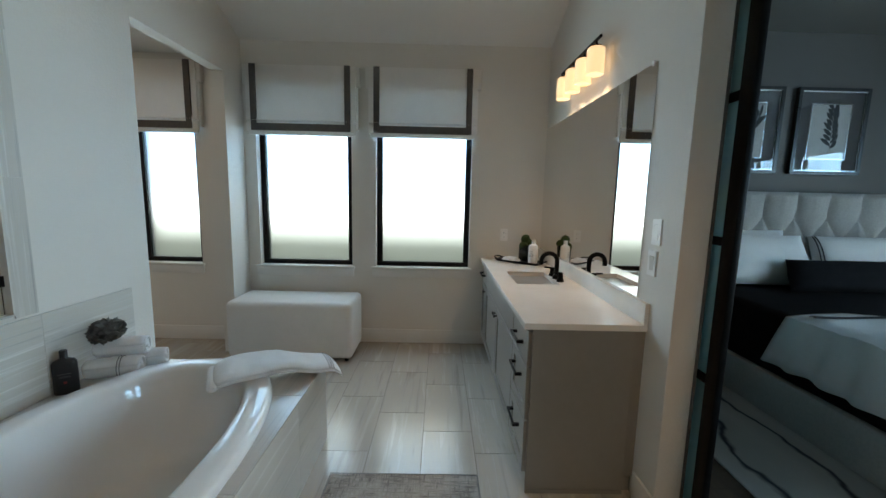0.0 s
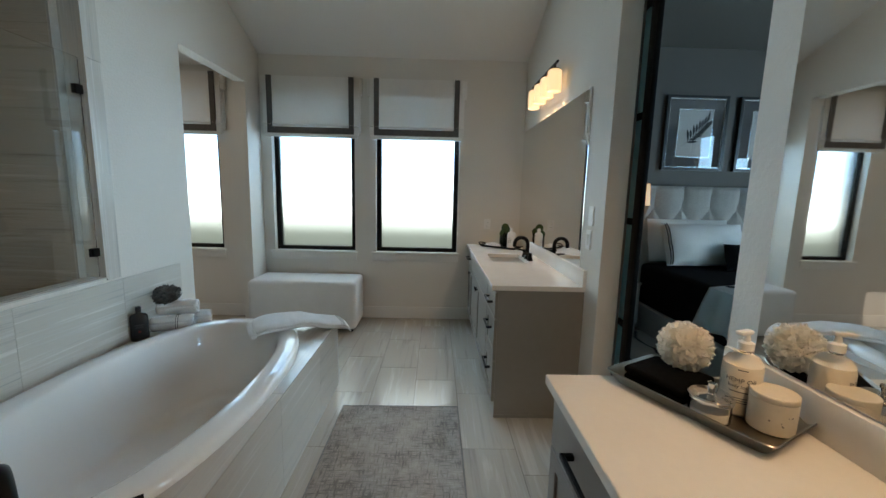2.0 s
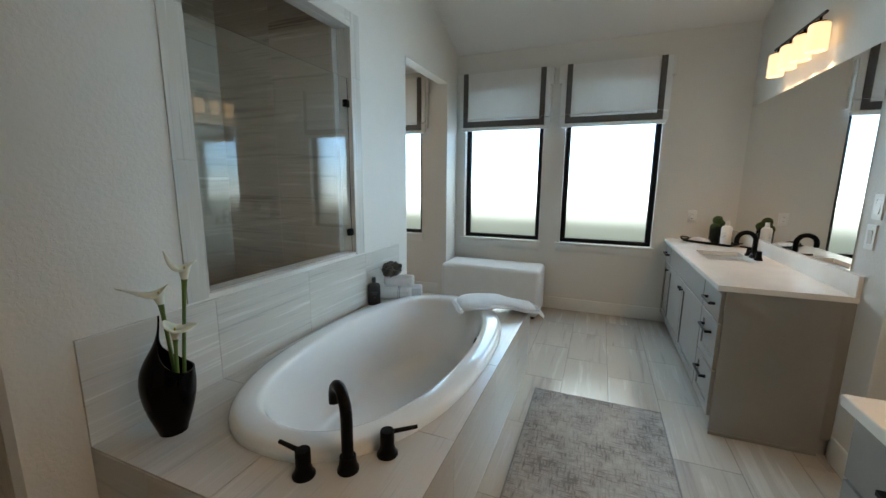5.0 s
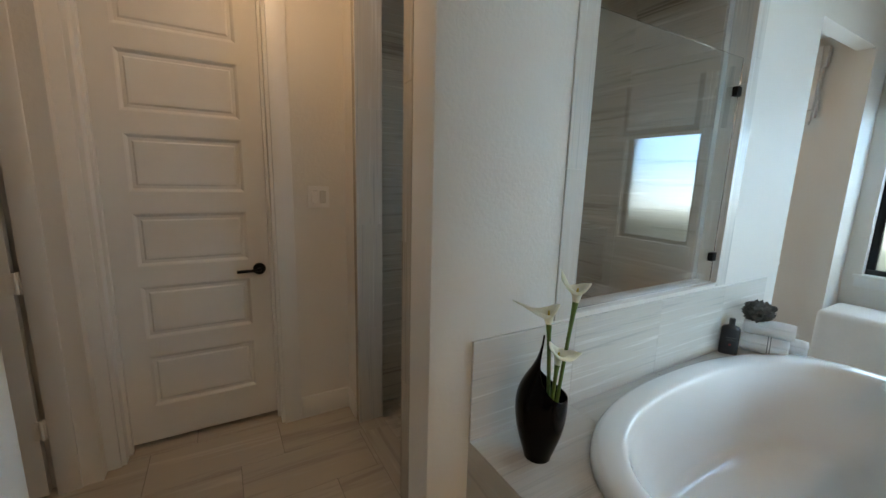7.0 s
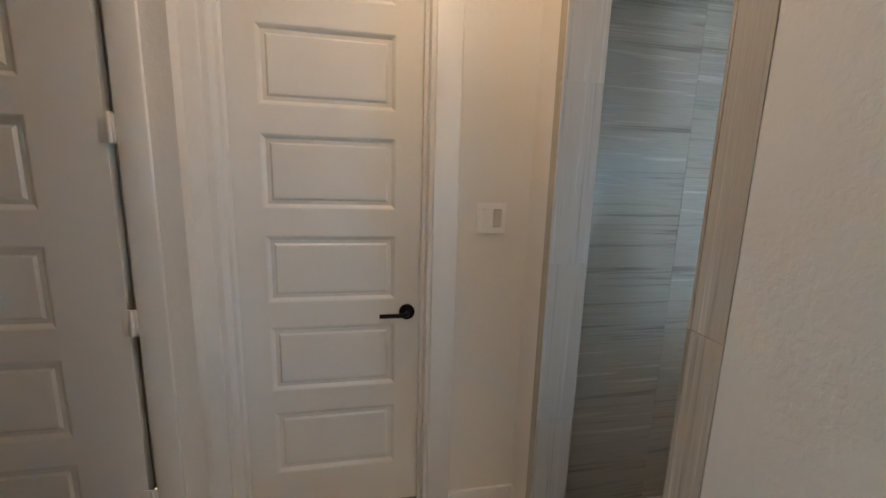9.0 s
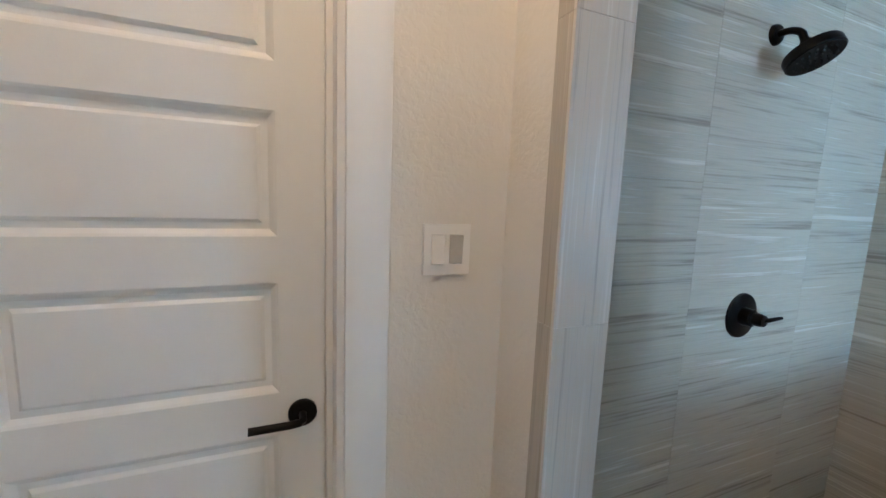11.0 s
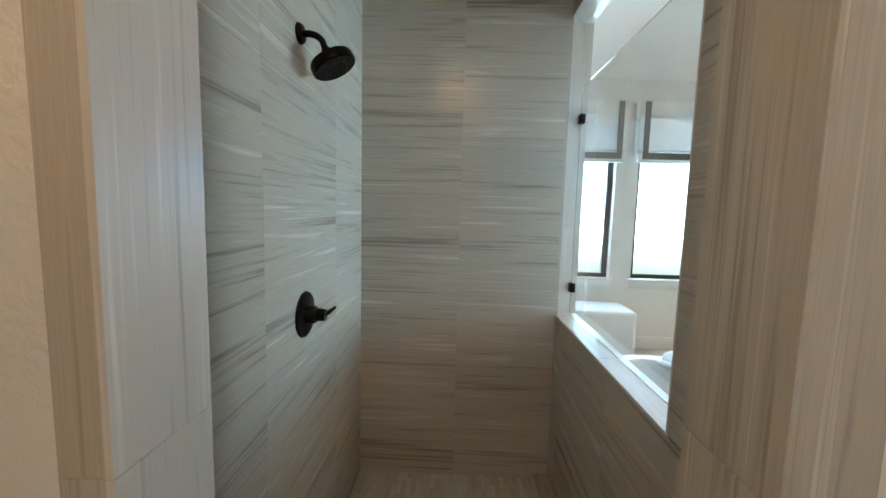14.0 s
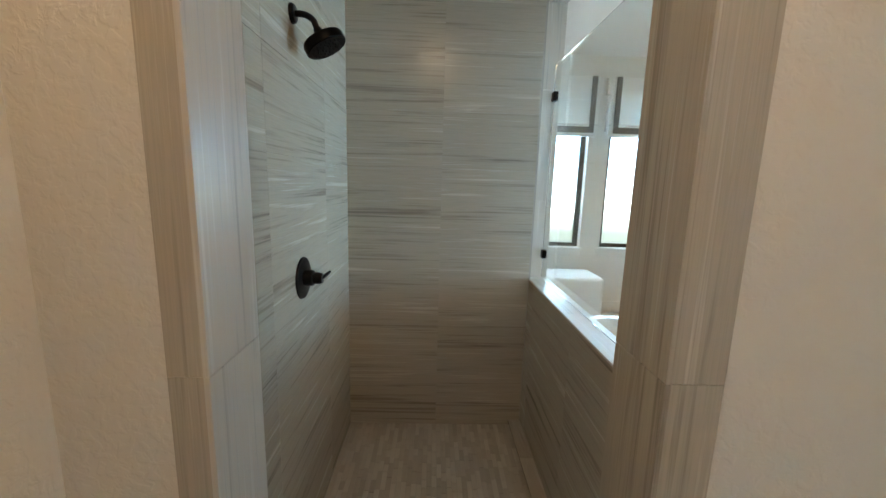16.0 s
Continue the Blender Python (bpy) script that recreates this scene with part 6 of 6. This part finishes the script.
def bedside_lamp(x, z, h):
    l = thing("table_lamp", "lit bedside table lamp with an amber drum shade and black base", "lamp", "bedside lamps")
    c = Matrix.Translation((x, 5.34, z))
    part("base", lathe(bmesh.new(), [(0.0, 0.0), (0.07, 0.0), (0.07, 0.015), (0.025, 0.04), (0.028, h * 0.35), (0.045, h * 0.5), (0.028, h * 0.66), (0.01, h * 0.8), (0.0, h * 0.8)], 24, c), M_BLACK, l)
    part("shade", lathe(bmesh.new(), [(0.125, h * 0.78), (0.11, h), (0.108, h), (0.123, h * 0.78)], 32, c), M_LAMPSH, l, "glowing amber shade")


M_LAMPSH = material("lit_lamp_shade", (0.8, 0.7, 0.55), 0.8)
_p = M_LAMPSH.node_tree.nodes["Principled BSDF"]
_p.inputs["Emission Color"].default_value = (1.0, 0.55, 0.2, 1)
_p.inputs["Emission Strength"].default_value = 1.2
nightstand(3.06, 3.56, 0.565, varied("pale_grey_lacquer", (0.42, 0.42, 0.41), (0.47, 0.47, 0.46), 8, 0.35), "pale grey nightstand beside the bed")
nightstand(5.8, 6.35, 0.62, M_WOOD, "dark wooden nightstand beside the bed")
bedside_lamp(3.545, 0.5652, 1.02)
bedside_lamp(6.075, 0.6202, 0.58)


# ---- tray on the near vanity ----
M_PEWTER = material("brushed_pewter", (0.36, 0.33, 0.285), 0.3, 1.0)
bump(M_PEWTER, noise_tex(M_PEWTER, coords(M_PEWTER, (3, 60, 60)), 4.0, 3), 0.12, 0.001)
M_CHROME = material("chrome", (0.75, 0.75, 0.76), 0.06, 1.0)
M_CLEAR = material("clear_bottle_glass", (0.97, 0.98, 0.97), 0.02, Transmission_Weight=1.0, IOR=1.4)
M_LOTION = varied("cream_lotion", (0.78, 0.71, 0.62), (0.81, 0.75, 0.66), 8, 0.35)
M_STONE = varied("pitted_cream_stone", (0.68, 0.60, 0.48), (0.75, 0.67, 0.55), 9, 0.6, 0.3, 90)
M_SALT = varied("white_bath_salt", (0.74, 0.70, 0.63), (0.82, 0.78, 0.72), 60, 0.8, 0.8, 400)
M_BTOWEL = varied("black_terry", (0.003, 0.003, 0.003), (0.006, 0.006, 0.006), 14, 1.0, 0.6, 420, dist=0.004, Specular_IOR_Level=0.05)


def flared_tray(name, label, m, l, w, h, mat):
    t = thing(name, label, "tray")
    bm = bmesh.new()
    rings = []
    for k, z in ((0.80, 0.0), (0.82, 0.001), (1.0, h), (0.985, h + 0.002), (0.81, 0.006), (0.79, 0.005)):
        rings.append([bm.verts.new(m @ Vector(p)) for p in superellipse(0, 0, l / 2 - (1 - k) * 0.13, w / 2 - (1 - k) * 0.13, z, 48, 14)])
    for r, q in zip(rings, rings[1:]):
        for k in range(48):
            bm.faces.new((r[k], r[(k + 1) % 48], q[(k + 1) % 48], q[k]))
    bm.faces.new(rings[0][::-1])
    bm.faces.new(rings[-1])
    part("dish", bm, mat, t)
    return t


def words(parent, text, m, size, mat):
    cu = bpy.data.curves.new("lettering", "FONT")
    cu.body, cu.size, cu.extrude, cu.align_x = text, size, 0.0002, "CENTER"
    ob = bpy.data.objects.new("lettering", cu)
    scene.collection.objects.link(ob)
    me = bpy.data.meshes.new_from_object(ob.evaluated_get(bpy.context.evaluated_depsgraph_get()))
    bpy.data.objects.remove(ob)
    me.materials.clear()
    me.materials.append(mat)
    o = new("lettering", me)
    o.matrix_basis = m
    o.parent = parent
    return o


def near_tray():
    m = Matrix.Translation((2.147, 2.217, CT + 0.0005)) @ Matrix.Rotation(radians(-62.4), 4, "Z")
    flared_tray("vanity_tray", "long flared pewter tray on the vanity top", m, 0.435, 0.245, 0.036, M_PEWTER)
    z = CT + 0.0075
    t = thing("folded_towel", "folded black terry towel in the tray", "towel")
    for k in range(2):
        bm = box(bmesh.new(), -0.178, 0.0, -0.085, 0.085, 0.0, 0.025, 0.011, 3)
        for v in bm.verts:
            v.co.z += 0.005 * noise.noise((v.co.x * 16, v.co.y * 16, k))
        bmesh.ops.transform(bm, verts=bm.verts, matrix=m @ Matrix.Translation((0.0, 0, 0.008 + 0.025 * k)) @ Matrix.Rotation(radians(2 * k), 4, "Z"))
        part("fold", bm, M_BTOWEL, t)
    p = thing("cream_bath_pouf", "cream ruffled bath pouf on a black towel", "bath pouf")
    part("netting", ruffle_ball(bmesh.new(), Vector((2.172, 2.335, 0.998)), 0.066, 260, 0.022, 8), M_CREAMNET, p)
    # lotion bottle: clear shell, lotion up to the shoulder
    b = thing("lotion_bottle", "clear pump bottle of cream hemp oil body lotion", "bottle")
    c = Vector((2.222, 2.176, z))
    turn = radians(-38)
    bm = bmesh.new()
    for o, prof in ((0.0, [(0.0, 0.0), (0.040, 0.0), (0.045, 0.005), (0.0455, 0.118), (0.043, 0.135), (0.034, 0.15), (0.020, 0.158), (0.014, 0.161), (0.014, 0.168), (0.0, 0.168)]),):
        lathe(bm, prof, 40, Matrix.Translation(c))
    part("shell", bm, M_CLEAR, b, "clear plastic shell").visible_shadow = False
    part("lotion", lathe(bmesh.new(), [(0.0, 0.002), (0.039, 0.002), (0.0438, 0.006), (0.0444, 0.118), (0.042, 0.132), (0.0, 0.1325)], 40, Matrix.Translation(c)), M_LOTION, b)
    part("collar", lathe(bmesh.new(), [(0.0, 0.1685), (0.0185, 0.1685), (0.0185, 0.188), (0.009, 0.192), (0.0065, 0.21), (0.0, 0.21)], 24, Matrix.Translation(c)), M_PLASTIC, b)
    pm = Matrix.Translation(c) @ Matrix.Rotation(turn, 4, "Z")
    bm = box(bmesh.new(), -0.036, 0.013, -0.01, 0.01, 0.2105, 0.221, 0.0035)
    bmesh.ops.transform(bm, verts=bm.verts, matrix=Matrix.Translation(c) @ Matrix.Rotation(radians(20), 4, "Z"))
    part("pump", bm, M_PLASTIC, b)
    wrapped(b, "HEMP OIL", c, turn, 0.092, 0.0165, 0.0462)
    wrapped(b, "body lotion", c, turn, 0.078, 0.0125, 0.0462)
    for zz, w, hh in ((0.066, 0.05, 0.0025), (0.050, 0.05, 0.002), (0.044, 0.046, 0.002), (0.038, 0.05, 0.002), (0.124, 0.022, 0.0025)):
        bm = bmesh.new()
        a0 = turn - radians(90)
        ring = [(a0 + (q / 12 - 0.5) * w / 0.0462) for q in range(13)]
        lo = [bm.verts.new(c + Vector((0.0462 * math.cos(a), 0.0462 * math.sin(a), zz))) for a in ring]
        hi = [bm.verts.new(c + Vector((0.0462 * math.cos(a), 0.0462 * math.sin(a), zz + hh))) for a in ring]
        for q in range(12):
            bm.faces.new((lo[q], lo[q + 1], hi[q + 1], hi[q]))
        part("print_line", bm, M_LABEL, b)
    # glass jar
    j = thing("glass_jar", "small glass jar of bath salt with a chrome lid", "jar")
    jm = Matrix.Translation((2.118, 2.138, z))
    part("jar_glass", lathe(bmesh.new(), [(0.0, 0.0), (0.044, 0.0), (0.047, 0.004), (0.047, 0.05), (0.044, 0.052), (0.043, 0.006), (0.0, 0.006)], 40, jm), M_CLEAR, j).visible_shadow = False
    part("salt", lathe(bmesh.new(), [(0.0, 0.0065), (0.042, 0.0065), (0.042, 0.028), (0.02, 0.033), (0.0, 0.032)], 32, jm), M_SALT, j)
    part("lid", lathe(bmesh.new(), [(0.046, 0.0525), (0.051, 0.054), (0.051, 0.061), (0.048, 0.064), (0.01, 0.066), (0.008, 0.068), (0.008, 0.084), (0.011, 0.086), (0.011, 0.094), (0.0, 0.095)], 40, jm), M_CHROME, j, "chrome lid with a knob")
    # canister
    k = thing("stone_canister", "cream pitted stone canister with a lid", "canister")
    km = Matrix.Translation((2.245, 2.10, z))
    part("body", lathe(bmesh.new(), [(0.0, 0.0), (0.046, 0.0), (0.0485, 0.003), (0.049, 0.078), (0.0, 0.078)], 48, km), M_STONE, k)
    part("lid", lathe(bmesh.new(), [(0.0, 0.0785), (0.0485, 0.0785), (0.0492, 0.0795), (0.0492, 0.092), (0.0475, 0.094), (0.0, 0.0945)], 48, km), M_STONE, k)
    rng = random.Random(12)
    for q in range(7):
        a, zz = radians(-150 + rng.uniform(0, 120)), rng.uniform(0.012, 0.07)
        bm = bmesh.new()
        bmesh.ops.create_icosphere(bm, subdivisions=2, radius=1.0)
        bmesh.ops.transform(bm, verts=bm.verts, matrix=km @ Matrix.Rotation(a, 4, "Z") @ Matrix.Translation((0.0485, 0, zz)) @ Matrix.Rotation(rng.uniform(0, 3), 4, "X") @ Matrix.Diagonal((0.0009, rng.uniform(0.002, 0.005), rng.uniform(0.001, 0.0025), 1)))
        part("pit", bm, M_PIT, k)


M_PIT = varied("grey_stone_pit", (0.25, 0.22, 0.19), (0.34, 0.30, 0.26), 60, 0.8)


def wrapped(parent, text, c, turn, z, size, r):
    """Lettering bent round an upright cylinder."""
    o = words(parent, text, Matrix(), size, M_LABEL)
    for v in o.data.vertices:
        a = turn - radians(90) + v.co.x / r
        v.co = Vector((c.x + (r + v.co.z) * math.cos(a), c.y + (r + v.co.z) * math.sin(a), c.z + z + v.co.y))
    return o


def label_plate(pm, w, z0, z1, y):
    bm = bmesh.new()
    box(bm, -w / 2, w / 2, y, y + 0.0009, z0, z1)
    bmesh.ops.transform(bm, verts=bm.verts, matrix=pm)
    return bm


near_tray()


# ---- tray on the far vanity ----
def grown(c, k):
    """Scale by k about the point c."""
    return Matrix.Translation(c) @ Matrix.Scale(k, 4) @ Matrix.Translation(-c)


def far_tray():
    m = Matrix.Translation((2.10, 5.30, CT + 0.0005)) @ Matrix.Rotation(radians(-38), 4, "Z")
    t = flared_tray("handled_tray", "black metal tray with loop handles on the vanity", m, 0.44, 0.19, 0.02, M_BLACK)
    for s in (-1, 1):
        part("handle", tube(bmesh.new(), [m @ Vector((s * (0.213 + 0.04 * math.sin(a)), 0.055 * math.cos(a), 0.022 + 0.012 * math.sin(a))) for a in [math.pi * k / 12 for k in range(13)]], 0.006, 10), M_BLACK, t)
    f = thing("face_cloth", "crumpled white face cloth on the tray", "cloth")
    bm = bmesh.new()
    g = []
    for i in range(25):
        row = []
        for k in range(15):
            u, v = 2 * i / 24 - 1, 2 * k / 14 - 1
            e = max(0.0, 1 - max(abs(u), abs(v)) ** 4)
            row.append(bm.verts.new(m @ Vector((-0.09 + u * 0.085, v * 0.055, 0.008 + e * (0.03 + 0.016 * noise.noise((u * 3, v * 3, 2.0)))))))
        g.append(row)
    for p, q in zip(g, g[1:]):
        for k in range(14):
            bm.faces.new((p[k], q[k], q[k + 1], p[k + 1]))
    part("cloth", bm, M_TOWEL, f)
    c = Vector((2.165, 5.365, CT + 0.0075))
    v = thing("moss_vase", "smoked glass vase of green moss balls", "vase", "", grown(c, 1.28))
    part("vase_glass", lathe(bmesh.new(), [(0.0, 0.0), (0.046, 0.0), (0.05, 0.004), (0.05, 0.115), (0.048, 0.116), (0.047, 0.006), (0.0, 0.006)], 32, Matrix.Translation(c)), M_SMOKE, v)
    rng = random.Random(4)
    for dx, dy, z, r in ((-0.014, 0.01, 0.036, 0.03), (0.016, -0.012, 0.075, 0.029), (-0.02, -0.01, 0.108, 0.032), (0.022, 0.014, 0.125, 0.031), (-0.005, 0.0, 0.158, 0.032)):
        bm = bmesh.new()
        bmesh.ops.create_icosphere(bm, subdivisions=4, radius=r)
        for q in bm.verts:
            q.co *= 1 + 0.10 * noise.noise(q.co * 130 + Vector((z * 99, 0, 0))) + 0.06 * noise.noise(q.co * 320)
        bmesh.ops.translate(bm, verts=bm.verts, vec=c + Vector((dx, dy, z)))
        part("moss_ball", bm, M_MOSS, v)
    bc = Vector((2.2, 5.225, CT + 0.0075))
    b = thing("soap_bottle", "white plastic soap bottle with a flip cap", "bottle", "", grown(bc, 1.24))
    part("body", lathe(bmesh.new(), [(0.0, 0.0), (0.03, 0.0), (0.033, 0.004), (0.033, 0.115), (0.028, 0.13), (0.013, 0.138), (0.0, 0.138)], 28, Matrix.Translation(bc)), M_PLASTIC, b)
    part("cap", lathe(bmesh.new(), [(0.0, 0.1385), (0.0135, 0.1385), (0.0135, 0.168), (0.0, 0.169)], 20, Matrix.Translation(bc)), M_PLASTIC, b)
    for zz in (0.05, 0.06, 0.07, 0.085):
        part("print_line", label_plate(Matrix.Translation(bc) @ Matrix.Rotation(radians(-35), 4, "Z"), 0.03, zz, zz + 0.002, -0.0345), M_LABEL, b)


M_SMOKE = material("smoked_glass", (0.25, 0.27, 0.26), 0.03, Transmission_Weight=1.0, IOR=1.45)
M_MOSS = varied("green_moss", (0.02, 0.042, 0.010), (0.05, 0.085, 0.022), 60, 0.95, 0.8, 500, dist=0.004)
far_tray()


floor_tiles()
